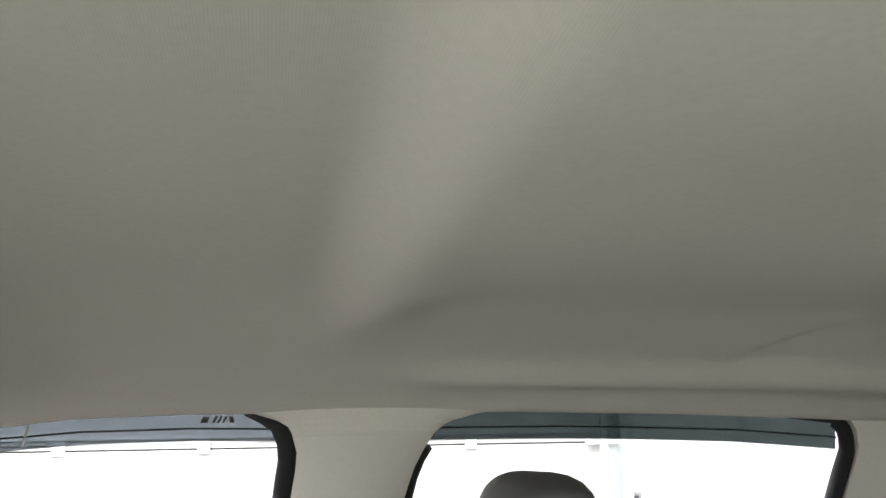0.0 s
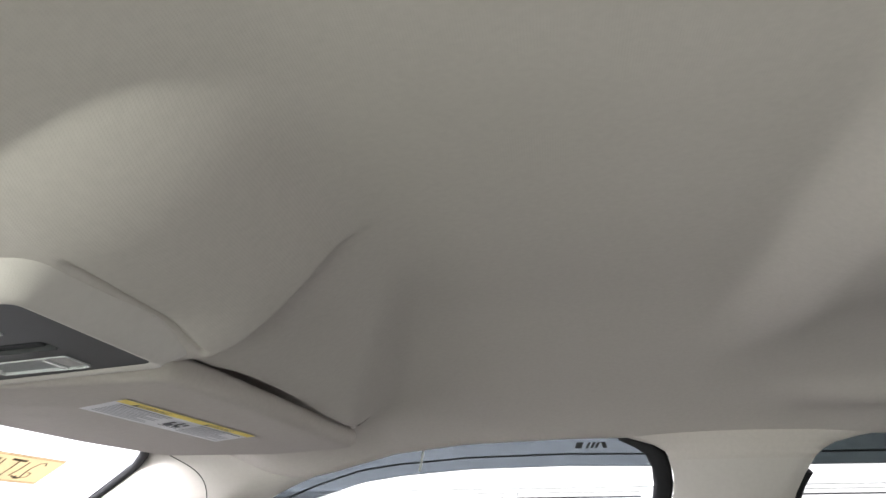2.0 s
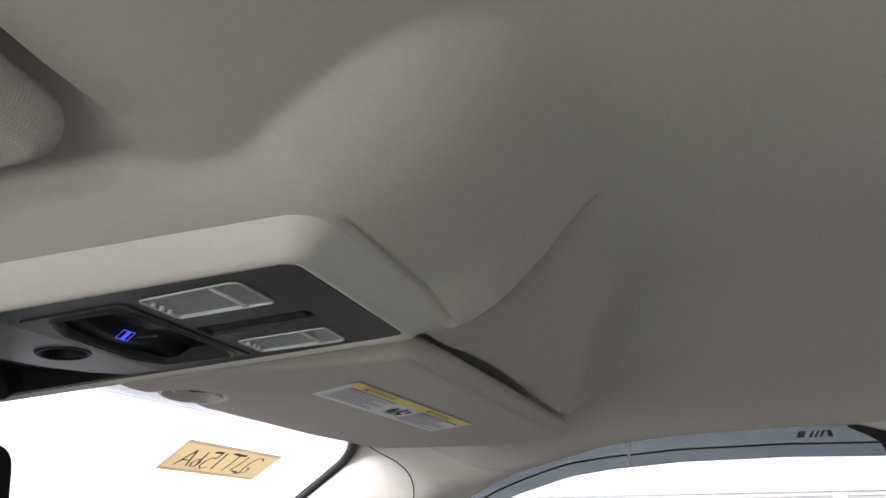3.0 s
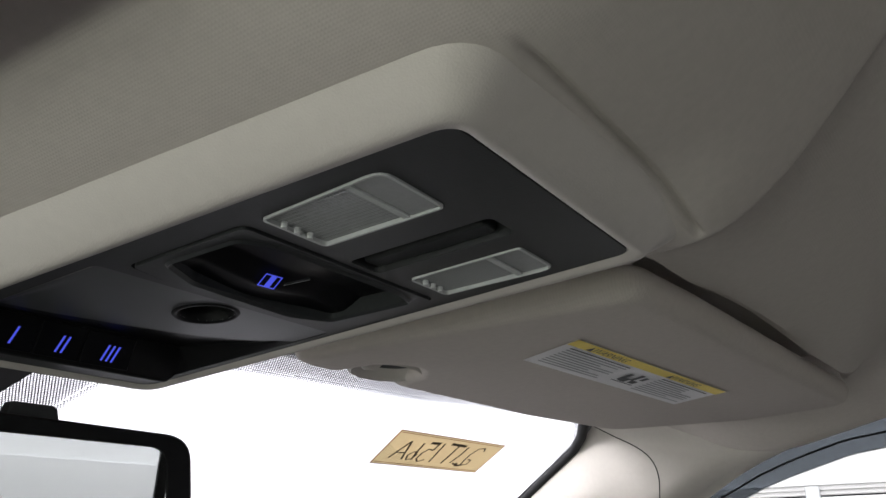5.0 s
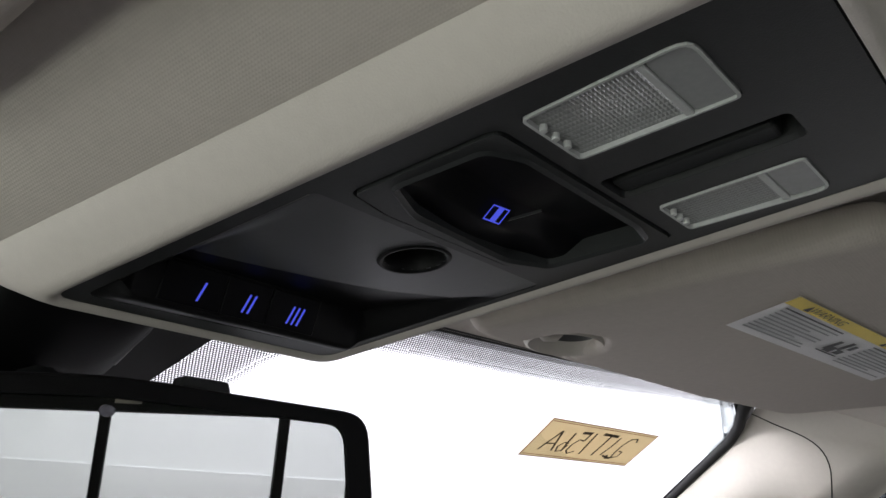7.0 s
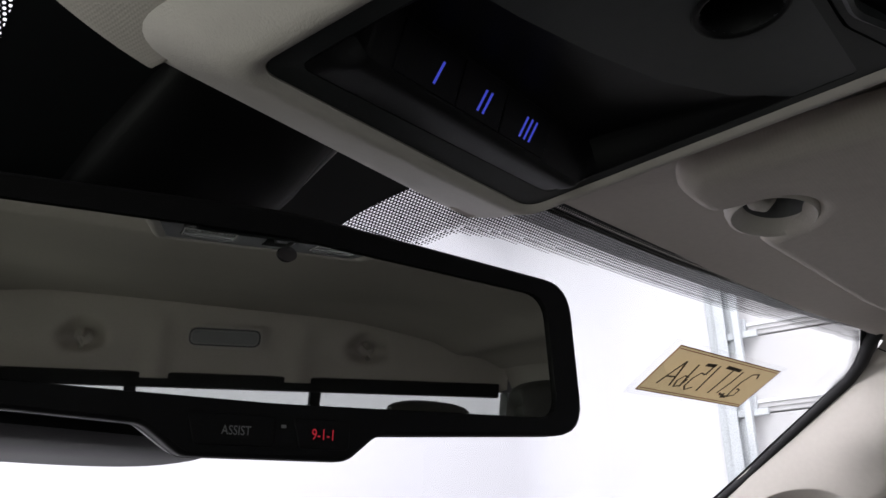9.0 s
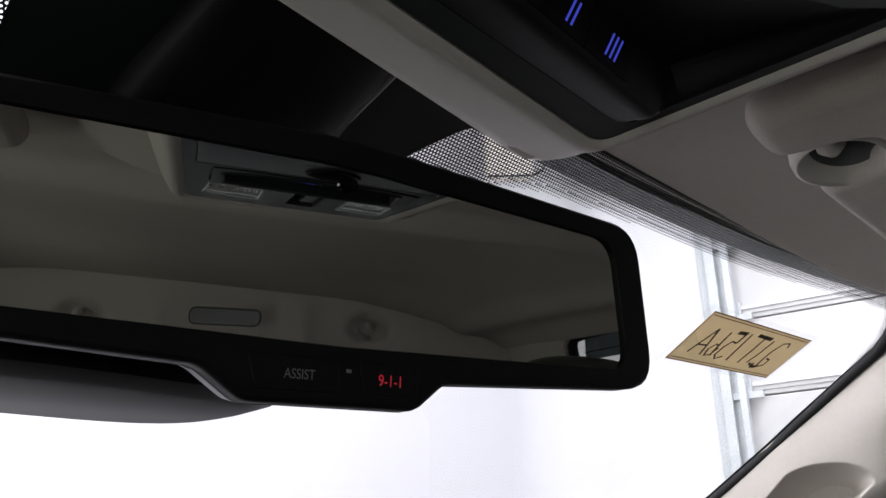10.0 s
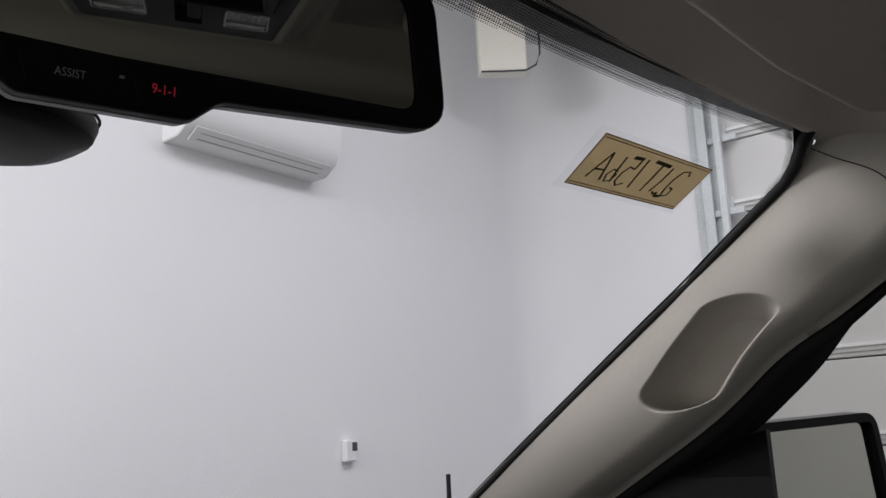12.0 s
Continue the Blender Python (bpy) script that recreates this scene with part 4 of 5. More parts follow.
    bm = bmesh.new()
    rows = []
    for i in range(25):
        x = -0.043 + 0.096 * i / 24
        dip = 0.0072 - 0.0022 * math.exp(-((x - 0.002) / 0.020) ** 2) - 0.0022 * smooth(0.03, 0.052, x) - 0.0022 * smooth(-0.026, -0.043, x)
        rows.append([deck(x, y, dip + max(-0.0022, min(0.0022, 0.55 * (0.1185 - y)))) for y in [0.088 + 0.050 * j / 30 for j in range(31)]])
    rocker = part("rocker", loft(bm, rows, False), GLOSSY, bz, "gloss black rocker switch", 60)
    m = frame_of(deck(-0.0005, 0.1185, 0.0026), (1, -0.12, 0), (0.12, -0.87, 0.5 + 0.07)) @ Matrix.Diagonal((0.88, 0.88, 1, 1))
    for nm, lo, hi in (("icon_bar", (-0.0046, -0.0036), (-0.0040, 0.0036)), ("icon_bar", (0.0040, -0.0036), (0.0046, 0.0036)), ("icon_bar", (-0.0040, 0.0030), (0.0040, 0.0036)), ("icon_bar", (-0.0040, -0.0036), (0.0040, -0.0030)), ("icon_pane", (-0.0012, -0.0030), (0.0018, 0.0030))):
        bm = bmesh.new()
        bm.faces.new([bm.verts.new(m @ Vector((x, y, -0.0006))) for x, y in rect(*lo, *hi)])
        part(nm, bm, BLUE, bz, "glowing blue window icon")
    bm = bmesh.new()
    box(bm, deck(0.0086, 0.1075, 0.0032), deck(0.0090, 0.1215, 0.0050))
    part("detent_line", bm, SATIN, bz)
    # finger hole of the glasses bin; deep black paints in the shade inside
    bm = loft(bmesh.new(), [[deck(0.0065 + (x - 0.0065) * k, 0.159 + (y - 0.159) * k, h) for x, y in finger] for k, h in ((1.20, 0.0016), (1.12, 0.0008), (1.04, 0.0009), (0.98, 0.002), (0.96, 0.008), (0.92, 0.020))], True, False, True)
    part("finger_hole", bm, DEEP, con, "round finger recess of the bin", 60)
    # hollow with a steep strip of lit buttons, and the lip in front of it
    rows, lips, door = [], [], []
    for k in range(81):
        x = -0.0565 + 0.1200 * k / 80
        deep = smooth(-0.0565, -0.050, x) * smooth(0.0635, 0.057, x)
        rear = along([(-0.0565, 0.2110), (-0.028, 0.2065), (0.0, 0.2000), (0.028, 0.1910), (0.050, 0.1780), (0.0635, 0.1630)], x)
        front = 0.2600 - 0.004 * k / 80
        sag = 0.0014 + 0.95 * (rear - 0.1436) ** 2 * deep  # the bin's door curves up towards the buttons
        door.append([deck(x, y, 0.0014 + 0.95 * (y - 0.1436) ** 2 * deep) for y in [0.1436 + (rear - 0.1436) * j / 36 for j in range(37)]])
        rows.append([deck(x, y, 0.0014 + (h - 0.0014) * deep) for y, h in ((rear, sag), (rear + 0.0012, max(sag + 0.0006, 0.0022)), (rear + (0.2335 - rear) * 0.5, 0.0085), (0.2310, 0.0125), (0.2335, 0.0125), (0.2395, -0.0025))])
        lips.append([deck(x, y, 0.0014 + (h - 0.0014) * deep) for y, h in ((0.2395, -0.0025), (0.2405, -0.0034), (0.2425, -0.0036), (0.2460, -0.0028), (0.2520, -0.0006), (front, 0.0014))])
    bm = loft(bmesh.new(), door, False)
    hole = deck(0.0065, 0.159, 0)
    gone = [f for f in bm.faces if (f.calc_center_median() - hole).xy.length < 0.0116]
    bmesh.ops.delete(bm, geom=gone, context="FACES")
    part("bin_door", bm, BIN_SHEEN, con, "curved black door of the glasses bin", 60)
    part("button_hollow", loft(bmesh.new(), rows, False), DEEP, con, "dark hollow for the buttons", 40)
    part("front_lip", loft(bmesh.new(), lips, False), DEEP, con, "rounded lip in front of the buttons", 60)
    for x0, x1 in ((-0.0420, -0.0150), (-0.0145, 0.0070), (0.0075, 0.0330)):
        rings = [[strip(x, v, h) for x, v in rect(x0 + d, 0.02 + 30 * d, x1 - d, 0.95 - 30 * d)] for d, h in ((0.0, -0.0005), (0.0, 0.0003), (0.0004, 0.0006))]
        part("button", loft(bmesh.new(), rings, True, False, True), GLOSSY, con, "gloss black button")
    for body, x in (("I", -0.0250), ("II", -0.0028), ("III", 0.0212)):
        numeral(body, x, 0.38, 0.0112, con)


# ---- sun visors ----
def build_visor(s, name_label):
    v = thing("sun_visor", (s * 0.32, 0.11, 1.775), name_label, "sun visor", "sun visors")
    pts = [(0.150, 0.0285), (0.22, 0.0205), (0.30, 0.0140), (0.45, 0.0020), (0.546, -0.007), (0.566, 0.085), (0.530, 0.198), (0.40, 0.222), (0.234, 0.2345), (0.228, 0.2080), (0.210, 0.1945), (0.188, 0.2010), (0.185, 0.2400), (0.1385, 0.2395)]
    out = round_poly(pts, [0.020, 0.10, 0.10, 0.10, 0.026, 0.04, 0.03, 0.2, 0.012, 0.010, 0.014, 0.014, 0.014, 0.018], 6)
    if s < 0:
        out = [(-x, y) for x, y in out][::-1]

    def place(x, y, h):
        return Vector((x, y, 1.7540 - 0.03 * (y - 0.11) - 0.02 * (abs(x) - 0.33) + h))

    part("board", slab(out, place, 0.0, 0.020, 0.0095, 6), VISOR_CLOTH, v, "", 60)
    # scooped hook bowl with its pin at the inboard front corner; its mouth lies towards the rear
    def bowl(cx, cy, rx, ry, h, n=40):
        return [place(s * (cx + rx * math.cos(a)), cy + ry * math.sin(a), h + 0.0018) for a in [2 * math.pi * q / n for q in range(n)]]

    rings = ((0.2085, 0.2155, 0.0305, 0.0215, 0.008), (0.2085, 0.2155, 0.0302, 0.0213, 0.003), (0.2085, 0.2155, 0.0287, 0.0203, 0.0), (0.2085, 0.2153, 0.0270, 0.0190, -0.0006), (0.2078, 0.2146, 0.0256, 0.0176, 0.0012), (0.2064, 0.2134, 0.0238, 0.0160, 0.0040), (0.2054, 0.2124, 0.0228, 0.0148, 0.0062))
    part("hook_bowl", loft(bmesh.new(), [bowl(*r) for r in rings]), BEIGE, v, "smooth beige bowl round the hook", 60)
    part("pin", tube(bmesh.new(), [place(s * x, y, h) for x, y, h in ((0.180, 0.2165, 0.012), (0.186, 0.2180, 0.0075), (0.192, 0.2180, 0.0050), (0.198, 0.2165, 0.0055), (0.202, 0.2145, 0.009), (0.204, 0.2125, 0.014))], [0.0040, 0.0042, 0.0042, 0.0038, 0.0032, 0.003], 12), BEIGE, v, "beige visor pin", 60)
    # the socket is beige in itself; dark grey paints in its shade
    part("socket", loft(bmesh.new(), [bowl(*r) for r in ((0.2054, 0.2124, 0.0229, 0.0149, 0.0060), (0.2040, 0.2112, 0.0210, 0.0130, 0.0120), (0.2035, 0.2108, 0.0195, 0.0118, 0.0240), (0.2035, 0.2108, 0.003, 0.002, 0.0245))], True, False, True), RECESS_GREY, v, "hook socket, dark grey for the shade inside", 60)
    return v, place


def build_visor_label(place):
    o, e, u = Vector((0.2260, 0.1290, 0)), Vector((0.4340, 0.1065, 0)), Vector((0.2030, 0.0830, 0))
    lab = thing("warning_label", place(0.32, 0.11, -0.001), "white and yellow printed airbag warning label on the visor", "label")

    def at(a, b, h):
        p = o + (e - o) * a + (u - o) * b
        return place(p.x, p.y, -h)

    def patch(name, a0, a1, b0, b1, h, mat, n=1, label=""):
        bm = loft(bmesh.new(), [[at(a0 + (a1 - a0) * i / n, b0, h), at(a0 + (a1 - a0) * i / n, b1, h)] for i in range(n + 1)], False)
        return part(name, bm, mat, lab, label)

    patch("sheet", 0, 1, 0, 1, 0.0006, PAPER_WHITE, 8, "white label sheet")
    patch("header_stripe", 0.0, 1, 0.80, 1, 0.0009, YELLOW, 8, "yellow header stripe")
    m = lambda a, b: frame_of(at(a, b, 0.0013), at(a + 0.1, b, 0) - at(a, b, 0), at(a, b + 0.1, 0) - at(a, b, 0))
    for a in (0.16, 0.66):
        part("warning_text", lettering("WARNING", 0.0085, m(a + 0.05, 0.895)), INK, lab)
        bm = bmesh.new()
        bm.faces.new([bm.verts.new(at(a + dx, db, 0.0013)) for dx, db in ((-0.075, 0.83), (-0.045, 0.83), (-0.06, 0.965))])
        part("warning_sign", bm, INK, lab, "black warning triangle")
    rng = random.Random(3)
    for a0, a1, lines in ((0.035, 0.40, 9), (0.60, 0.965, 9)):
        for k in range(lines):
            b = 0.74 - 0.073 * k
            end = a1 - (a1 - a0) * rng.choice((0.02, 0.05, 0.12, 0.35))
            if a0 < 0.5 and k > 2:
                end = min(end, 0.375)
            patch("text_line", a0, end, b - 0.014, b + 0.014, 0.0012, INK if k == 0 else INK_SOFT)
    for a0, b0, a1, b1 in ((0.440, 0.32, 0.465, 0.60), (0.455, 0.28, 0.50, 0.44), (0.495, 0.40, 0.520, 0.66), (0.515, 0.30, 0.555, 0.42), (0.535, 0.48, 0.560, 0.62), (0.43, 0.24, 0.57, 0.265)):
        patch("picture_bar", a0, a1, b0, b1, 0.0013, INK)


# ---- stock tag on the windscreen ----
def build_tag():
    tl, tr, br, bl = (Vector(p) for p in ((0.438, 0.364, 1.755), (0.582, 0.335, 1.750), (0.602, 0.384, 1.727), (0.458, 0.416, 1.730)))
    tag = thing("stock_tag", (tl + tr + br + bl) / 4, "manila card tag with handwritten stock number taped to the windscreen", "tag")

    def at(a, b, d):
        p = tl.lerp(tr, a).lerp(bl.lerp(br, a), b)
        return Vector((p.x, p.y - 0.001 - d, p.z - d * 0.4))

    def sheet(name, a0, a1, b0, b1, d, mat, label="", n=6):
        return part(name, loft(bmesh.new(), [[at(a0 + (a1 - a0) * i / n, b0, d), at(a0 + (a1 - a0) * i / n, b1, d)] for i in range(n + 1)], False), mat, tag, label)

    s = sheet("sleeve", -0.06, 1.05, -0.10, 1.10, 0.0, SLEEVE, "clear tape sleeve")
    s.visible_shadow = False
    sheet("card", 0, 1, 0, 1, 0.0010, CARD, "manila card")
    for a0, a1, b0, b1 in ((0, 1, 0, 0.022), (0, 1, 0.978, 1), (0, 0.007, 0.022, 0.978), (0.993, 1, 0.022, 0.978), (0.016, 0.984, 0.055, 0.072), (0.016, 0.984, 0.928, 0.945)):
        sheet("border", a0, a1, b0, b1, 0.0016, CARD_EDGE, "red-brown border line")
    # the handwriting faces outwards and shows in reverse through the card
    def pen(thick, *pts):
        """One stroke of a felt pen; points run along the card and down it."""
        bm = bmesh.new()
        line = [at(a, b, 0.0021) for a, b in pts]
        left, right = [], []
        for i, p in enumerate(line):
            d = (line[min(i + 1, len(line) - 1)] - line[max(i - 1, 0)]).normalized()
            n = d.cross((tr - tl).cross(bl - tl)).normalized() * thick / 2
            left.append(p + n)
            right.append(p - n)
        return loft(bm, [left, right], False)

    def character(*strokes):
        bm = bmesh.new()
        for thick, pts in strokes:
            piece = bpy.data.meshes.new("stroke")
            one = pen(thick, *pts)
            one.to_mesh(piece)
            one.free()
            bm.from_mesh(piece)
            bpy.data.meshes.remove(piece)
        part("character", bm, MARKER, tag, "handwritten character in reverse")

    thin, wide = 0.0022, 0.0042
    character((thin, ((0.16, 0.26), (0.13, 0.52), (0.10, 0.80))), (thin, ((0.16, 0.26), (0.19, 0.55), (0.215, 0.80))), (thin, ((0.12, 0.62), (0.20, 0.60))))
    character((thin, ((0.275, 0.27), (0.285, 0.55), (0.30, 0.78))), (thin, ((0.30, 0.56), (0.26, 0.54), (0.235, 0.66), (0.255, 0.80), (0.295, 0.76), (0.305, 0.60))))
    character((wide, ((0.33, 0.24), (0.415, 0.22))), (thin, ((0.405, 0.23), (0.405, 0.44))), (thin, ((0.405, 0.44), (0.36, 0.42), (0.335, 0.56), (0.335, 0.74), (0.365, 0.82), (0.41, 0.74))))
    character((thin, ((0.45, 0.20), (0.46, 0.50), (0.47, 0.80))))
    character((wide, ((0.51, 0.19), (0.655, 0.20))), (thin, ((0.59, 0.21), (0.59, 0.50), (0.585, 0.80))))
    character((thin, ((0.685, 0.21), (0.68, 0.50), (0.66, 0.76))), (thin, ((0.685, 0.74), (0.71, 0.80))))
    character((thin, ((0.86, 0.28), (0.84, 0.18), (0.79, 0.22), (0.765, 0.42), (0.765, 0.62), (0.775, 0.80))), (wide, ((0.775, 0.80), (0.735, 0.82), (0.72, 0.74))), (thin, ((0.775, 0.80), (0.825, 0.74), (0.825, 0.60), (0.79, 0.58))))


# ---- rear-view mirror ----
MIRROR_POSE = frame_of((0.0, 0.312, 1.68), (math.cos(radians(17.7)), -math.sin(radians(17.7)), 0), (0, -math.sin(radians(6.0)), math.cos(radians(6.0))))


def build_mirror():
    mir = thing("rear_view_mirror", (0.0, 0.36, 1.72), "black frameless-glass rear-view mirror with lit call buttons", "mirror")

    def place(u, v, h):
        return MIRROR_POSE @ Vector((u, v, -h))

    face = round_poly([(0.1145, 0.0315), (-0.0125, 0.0395), (-0.1415, 0.0315), (-0.1475, -0.030), (-0.066, -0.034), (-0.055, -0.0345), (-0.042, -0.0435), (0.0145, -0.0435), (0.0255, -0.0345), (0.037, -0.034), (0.1225, -0.030)], [0.016, 0.30, 0.016, 0.014, 0.02, 0.010, 0.008, 0.008, 0.010, 0.02, 0.014], 6)
    glass = round_poly([(0.1015, 0.0250), (-0.0125, 0.0300), (-0.1285, 0.0250), (-0.1325, -0.0245), (-0.0125, -0.0262), (0.1080, -0.0240)], [0.012, 0.3, 0.012, 0.009, 0.3, 0.009], 6)
    part("bezel", plate(inset(face, 0.0015), [glass], place, 0.0, 0.006), DEEP, mir, "black bezel")
    bm = loft(bmesh.new(), [[place(u, v, h) for u, v in inset(face, d)] for d, h in ((0.0016, 0.0), (0.0004, 0.0008), (0.0, 0.003), (0.0, 0.008))])
    part("rim", bm, DEEP, mir, "", 60)
    bm = loft(bmesh.new(), [[place(u, v, h) for u, v in inset(face, d)] for d, h in ((-0.0002, 0.0075), (0.001, 0.016), (0.006, 0.026), (0.014, 0.034), (0.022, 0.038))], True, False, True)
    part("back_shell", bm, BLACK, mir, "", 60)
    part("glass", loft(bmesh.new(), [[place(u, v, 0.0015) for u, v in inset(glass, 0.0004)], [place(u, v, 0.004) for u, v in inset(glass, 0.0004)]], True, True, True), MIRROR, mir, "dark tinted mirror glass")
    part("light_sensor", slab([(-0.0125 + 0.0034 * math.cos(a), 0.0240 + 0.0026 * math.sin(a)) for a in [2 * math.pi * k / 20 for k in range(20)]], place, 0.0006, 0.002), SENSOR, mir, "small grey sensor window")
    for x0, x1 in ((-0.0420, -0.0130), (-0.0070, 0.0140)):
        part("call_button", slab(round_poly([(x0, -0.0300), (x1, -0.0300), (x1, -0.0398), (x0 + 0.003, -0.0398)], 0.0015, 3), place, -0.0006, 0.002, 0.0004), DEEP, mir, "black call button")
    m = MIRROR_POSE @ pose(-0.0262, -0.0352, 0.0011)
    part("button_text", lettering("ASSIST", 0.0041, m @ Matrix.Diagonal((0.82, 1, 1, 1))), DIM_PRINT, mir, "grey lettering")
    m = MIRROR_POSE @ pose(0.0040, -0.0352, 0.0011)
    part("button_text", lettering("9-1-1", 0.0050, m @ Matrix.Diagonal((0.82, 1, 1, 1))), RED, mir, "red lit lettering")
    part("status_light", slab(rect(-0.0108, -0.0335, -0.0092, -0.0325), place, -0.0004, 0.001), DIM_PRINT, mir)
    part("top_tab", slab(round_poly([(0.023, 0.033), (0.053, 0.0315), (0.050, 0.0435), (0.027, 0.0450)], 0.003, 3), place, 0.026, 0.042, 0.002), BLACK, mir)
    # stem, foot and wiring cover up to the glass
    part("stem", tube(bmesh.new(), [place(-0.012, 0.004, 0.036), Vector((-0.005, 0.375, 1.700)), Vector((-0.003, 0.400, 1.722))], [0.015, 0.012, 0.018], 14), BLACK, mir, "", 60)
    rows = []
    for z, w, d in ((1.784, 0.040, 0.004), (1.775, 0.043, 0.020), (1.760, 0.045, 0.026), (1.740, 0.043, 0.024), (1.722, 0.036, 0.016), (1.708, 0.022, 0.004)):
        rows.append([Vector((w * math.sin(a), screen_y(0, z) - 0.004 - d * max(0, math.cos(a)) ** 0.45, z - 0.3 * d * max(0, math.cos(a)))) for a in [-math.pi / 2 + math.pi * k / 16 for k in range(17)]])
    part("cover", loft(bmesh.new(), rows, False), DEEP, mir, "black wiring cover on the glass", 50)
    # grey tube that paints in the highlight on the black cover's edge
    part("edge_highlight", tube(bmesh.new(), [(0.0455, screen_y(0.045, z) - 0.008, z) for z in (1.783, 1.772, 1.76, 1.748)], 0.0022, 8), GREY_TRIM, mir, "pale highlight along the edge of the cover", 60)


def build_sensor_housing():
    sh = thing("camera_housing", (-0.045, 0.43, 1.66), "rounded dark driver-assist camera housing behind the mirror", "camera housing")
    rings = []
    for z, hx, dy, y in ((1.735, 0.055, 0.03, 0.428), (1.700, 0.066, 0.036, 0.420), (1.665, 0.072, 0.040, 0.410), (1.653, 0.073, 0.041, 0.404), (1.647, 0.070, 0.039, 0.402), (1.644, 0.060, 0.032, 0.402)):
        rings.append([(-0.047 + hx * math.copysign(abs(math.cos(a)) ** 0.6, math.cos(a)), y + dy * math.copysign(abs(math.sin(a)) ** 0.7, math.sin(a)), z) for a in [2 * math.pi * k / 36 for k in range(36)]])
    part("cover", loft(bmesh.new(), rings, True, True, True), DEEP, sh, "", 50)
    lip = [(-0.047 + 0.0735 * math.copysign(abs(math.cos(a)) ** 0.6, math.cos(a)), 0.405 + 0.0415 * math.copysign(abs(math.sin(a)) ** 0.7, math.sin(a)), 1.656) for a in [2 * math.pi * k / 48 for k in range(49)]]
    part("seam", tube(bmesh.new(), lip, 0.0007, 5), RUBBER, sh, "fine seam round the lower lid", 60)


# ---- rear of the cab ----
def build_rear_fittings():
    d = thing("dome_light", (0.06, -1.345, 1.742), "clear oval dome light in a beige surround", "dome light")

    def place(x, y, h):
        return Vector((x, -1.352 + h + 0.02 * smooth(1.70, 1.82, 1.742 + y), 1.742 + y))

    o = round_poly(rect(-0.035, -0.024, 0.125, 0.024), 0.0235, 10)
    part("surround", raised(plate(o, [inset(o, 0.005)], place, 0.012, -0.004)), BEIGE, d)
    part("gap", raised(plate(inset(o, 0.0055), [inset(o, 0.0085)], place, 0.007, -0.004)), RECESS_GREY, d)
    part("inner_rim", raised(plate(inset(o, 0.0088), [inset(o, 0.012)], place, 0.010, -0.004)), GREY_TRIM, d)
    part("lens", raised(slab(inset(o, 0.0122), place, 0.008, -0.004, 0.0)), LENS_DIM, d, "clear ribbed lens")
    for x in HOOKS_AT:
        h = thing("coat_hook", (x, -1.37, 1.732), "beige coat hook in a scooped recess", "coat hook", "coat hooks")
        ring = [[(x + r * math.cos(a), -1.386 + yy, 1.735 + r * 0.9 * math.sin(a)) for a in [2 * math.pi * k / 20 for k in range(20)]] for r, yy in ((0.021, 0.0), (0.020, 0.005), (0.016, 0.008), (0.010, 0.009))]
        part("base", raised(loft(bmesh.new(), ring, True, False, True)), BEIGE, h, "", 60)
        part("hook", raised(tube(bmesh.new(), [(x, -1.380, 1.742), (x, -1.352, 1.739), (x, -1.338, 1.728), (x, -1.340, 1.714), (x, -1.352, 1.710)], [0.008, 0.0065, 0.0065, 0.006, 0.005], 10)), BEIGE, h, "", 60)


def build_seat(x, y, base, top, name, label):
    seat = thing(name, (x, y, 0.56), label, "seat", "seats of the cab")

    def cushion(pts, w0, w1):
        """pts: side profile (y, z); the width goes from w0 to w1."""
        bm = bmesh.new()
        rings = []
        n = len(pts)
        for k, f in ((-1.0, 0.72), (-0.97, 0.90), (-0.86, 1.0), (-0.4, 1.03), (0.4, 1.03), (0.86, 1.0), (0.97, 0.90), (1.0, 0.72)):
            cy, cz = sum(p[0] for p in pts) / n, sum(p[1] for p in pts) / n
            rings.append([(x + k * (w0 + (w1 - w0) * (q - pts[0][1]) / max(0.05, max(p[1] for p in pts) - pts[0][1])), y + cy + (p - cy) * f, cz + (q - cz) * (f if f < 1 else 1)) for p, q in pts])
        return loft(bm, rings, True, True, True)

    prof = [(0.02, 0.0), (0.10, 0.10), (0.08, 0.60), (0.02, 0.66), (-0.06, 0.64), (-0.12, 0.30), (-0.10, 0.0)]
    part("backrest", cushion([(p - 0.18 * q, base + q * (top - 0.24 - base) / 0.66) for p, q in prof], 0.26, 0.20), LEATHER, seat, "", 50)
    part("cushion", cushion([(0.52, base - 0.16), (0.56, base - 0.05), (0.50, base + 0.02), (0.05, base - 0.02), (-0.02, base - 0.18)], 0.26, 0.26), LEATHER, seat, "", 50)
    dy = -0.125
    hr = [[(x + u * 0.132 * f, y + dy + p * f, top - 0.10 + q * f) for p, q in round_poly([(0.052, -0.09), (0.060, 0.03), (0.028, 0.100), (-0.040, 0.095), (-0.048, -0.085)], 0.030, 5)] for u, f in [(math.sin(a), max(0.25, math.cos(a)) ** 0.38) for a in [-math.pi / 2 + math.pi * k / 18 for k in range(19)]]]
    rest = part("head_restraint", loft(bmesh.new(), hr, True, True, True), LEATHER, seat, "grey leather head restraint", 50)
    for s in (-1, 1):
        part("post", tube(bmesh.new(), [(x + s * 0.07, y + dy, top - 0.17), (x + s * 0.07, y + dy + 0.01, top - 0.32)], 0.007, 8), METAL, rest)
    part("base", boxed((x - 0.22, y - 0.05, 0.56), (x + 0.22, y + 0.45, base - 0.14), 0.02), CARPET, seat)


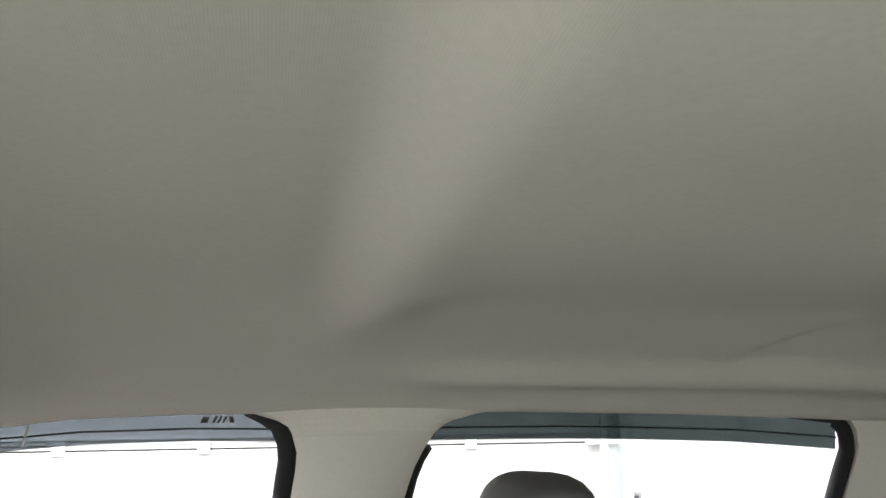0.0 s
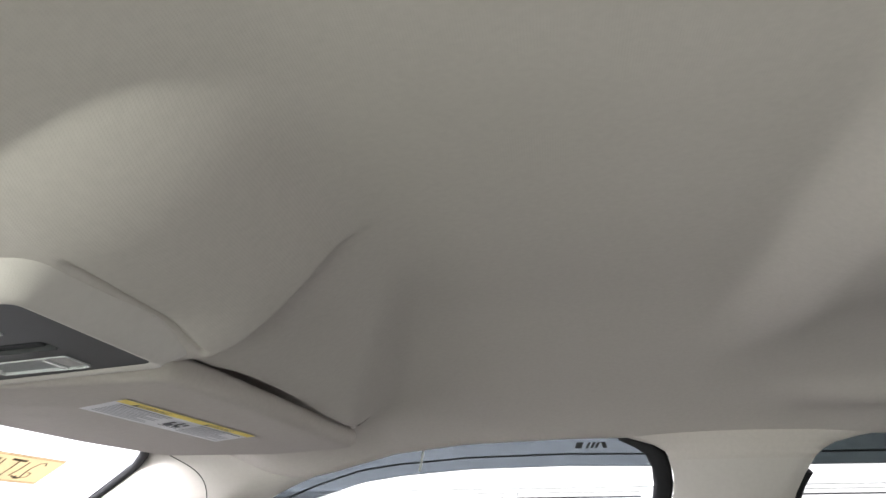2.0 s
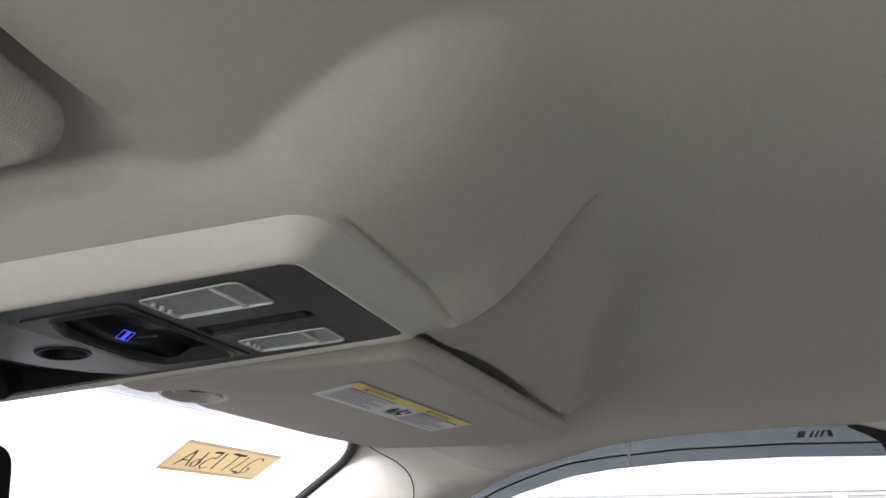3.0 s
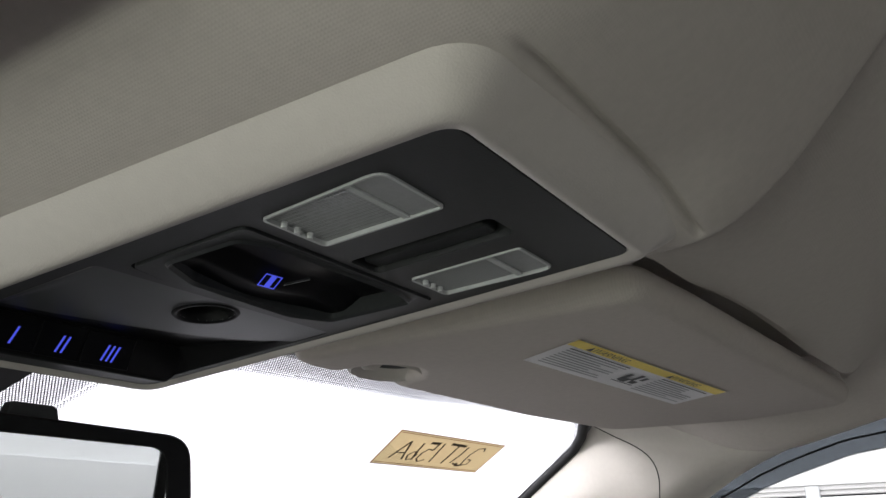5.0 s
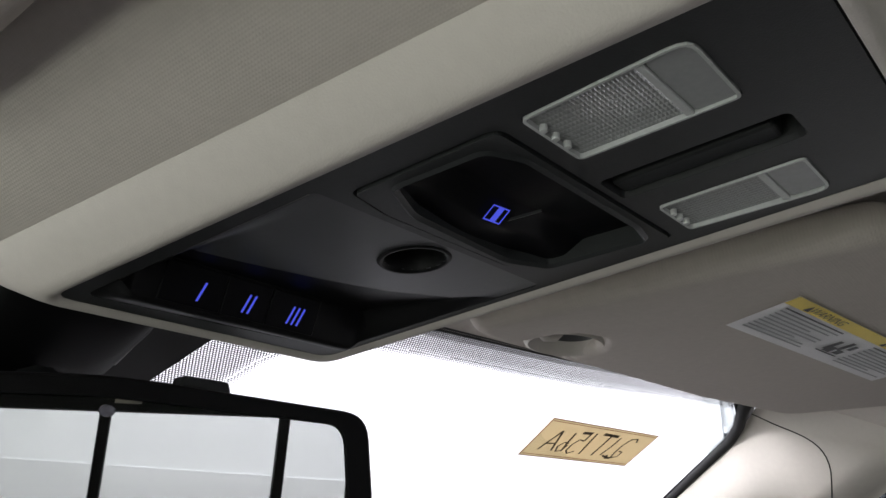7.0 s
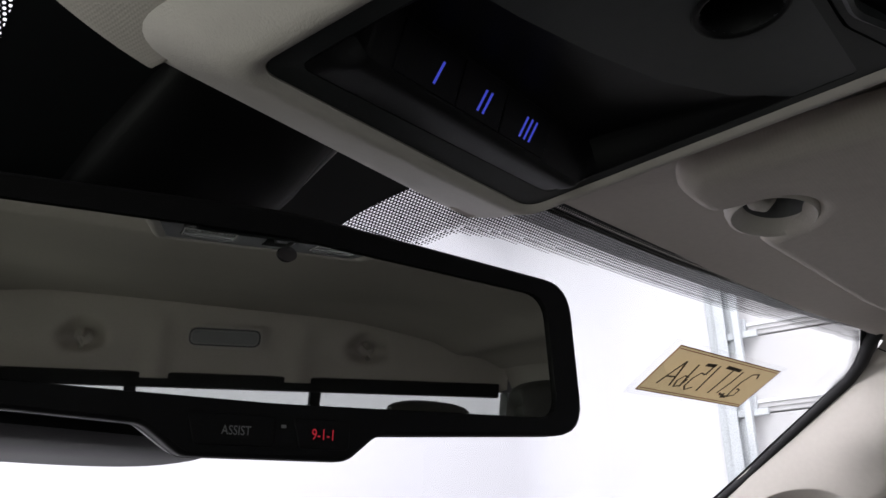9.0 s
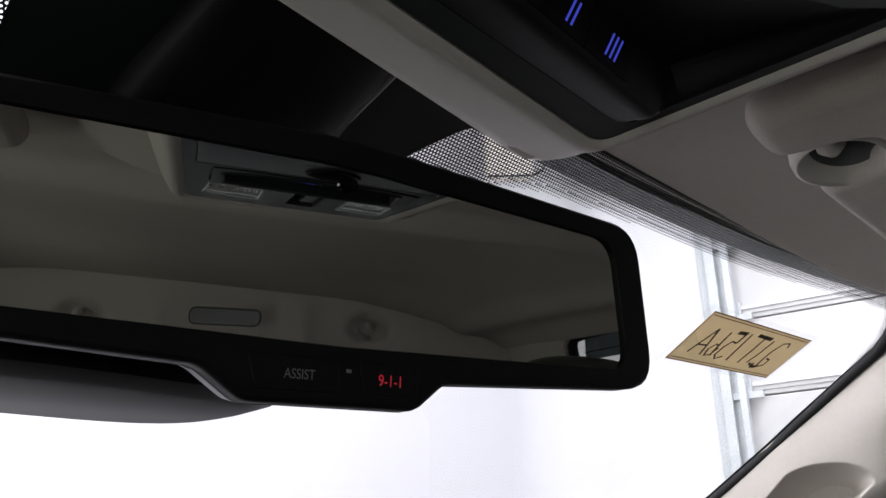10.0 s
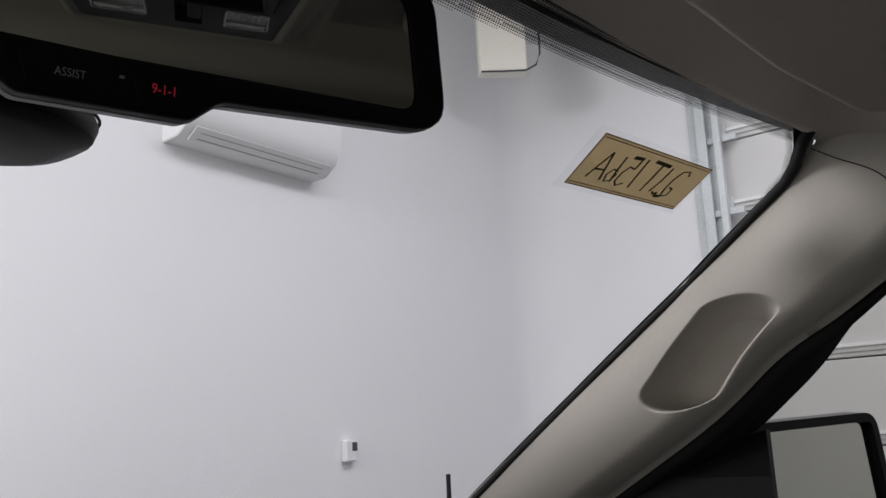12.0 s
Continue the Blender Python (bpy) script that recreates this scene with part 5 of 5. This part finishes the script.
# ---- outside the passenger door ----
def build_side_mirror():
    sm = thing("side_mirror", (1.05, 0.52, 1.36), "black towing side mirror with pale reflections", "side mirror")
    m = frame_of((1.13, 0.447, 1.41), (math.cos(radians(-22)), math.sin(radians(-22)), 0), (0, 0.05, 1))

    def place(u, v, h):
        return m @ Vector((u, v, -h))

    out = round_poly([(-0.125, 0.118), (0.185, 0.131), (0.200, -0.14), (-0.115, -0.14)], 0.028, 6)
    inn = inset(out, 0.013)
    part("rim", plate(out, [inn], place, 0.0, 0.02), DEEP, sm, "black rim")
    part("shell", loft(bmesh.new(), [[place(u, v, h) for u, v in inset(out, d)] for d, h in ((0.0, 0.0), (-0.004, 0.03), (0.004, 0.08), (0.03, 0.12))], True, False, True), SATIN, sm, "", 50)
    part("glass", slab(inset(inn, -0.001), place, 0.010, 0.014), SIDE_MIRROR, sm, "mirror glass")
    part("arm", loft(bmesh.new(), [[(x, y + dy, z + dz) for dy, dz in ((-0.03, -0.05), (0.04, -0.05), (0.05, 0.04), (-0.02, 0.05))] for x, y, z in ((0.90, 0.55, 1.36), (0.98, 0.52, 1.37), (1.06, 0.50, 1.38))], True, True, True), SATIN, sm, "", 50)
    part("sail", loft(bmesh.new(), [[(x, 0.41, 1.522), (x, 0.62, 1.47), (x, 0.76, 1.40), (x, 0.80, 1.25), (x, 0.41, 1.25)] for x in (0.878, 0.892)], True, True, True), DEEP, sm, "black corner panel")
    an = thing("antenna", (1.0, 0.965, 1.10), "thin black mast antenna on the fender", "antenna")
    part("mast", tube(bmesh.new(), [(1.0, 0.965, 1.10), (1.0, 0.965, 1.30), (1.0, 0.965, 1.474)], [0.006, 0.004, 0.0038], 8), RUBBER, an)
    part("base", tube(bmesh.new(), [(1.0, 0.965, 1.06), (1.0, 0.965, 1.10), (1.0, 0.965, 1.125)], [0.022, 0.018, 0.008], 12), SATIN, an)
    # unseen hood, kept white as a reflector below the windscreen
    bm = loft(bmesh.new(), [[(x, y, 1.07 + dz - 0.05 * abs(x) ** 2) for x in [-1.0 + 2.0 * i / 12 for i in range(13)]] for y, dz in ((1.25, 0.10), (1.9, 0.06), (2.45, -0.02), (2.5, -0.35))], False)
    structure("hood_panel", bm, BODY_WHITE, "white hood ahead of the windscreen, out of view, to bounce light up", 50)
    bm = boxed((0.94, 0.7, 0.55), (1.01, 1.4, 1.065), 0.02)
    structure("fender_panel", bm, BODY_WHITE, "white painted front fender", 50)


build_console()
visor_right, visor_place = build_visor(1, "beige cloth passenger sun visor folded up against the headliner")
build_visor(-1, "beige cloth driver sun visor folded up against the headliner")
build_visor_label(visor_place)
build_tag()
build_mirror()
build_sensor_housing()
build_rear_fittings()
for sx in (-0.46, 0.50):
    build_seat(sx, -0.43, 0.95, 1.705, "front_bucket_seat", "dark grey leather front seat with a head restraint")
for sx, top in ((-0.42, 1.617), (0.48, 1.660)):
    build_seat(sx, -1.11, 0.95, top, "back_row_seat", "dark grey leather rear seat with a head restraint")
build_side_mirror()
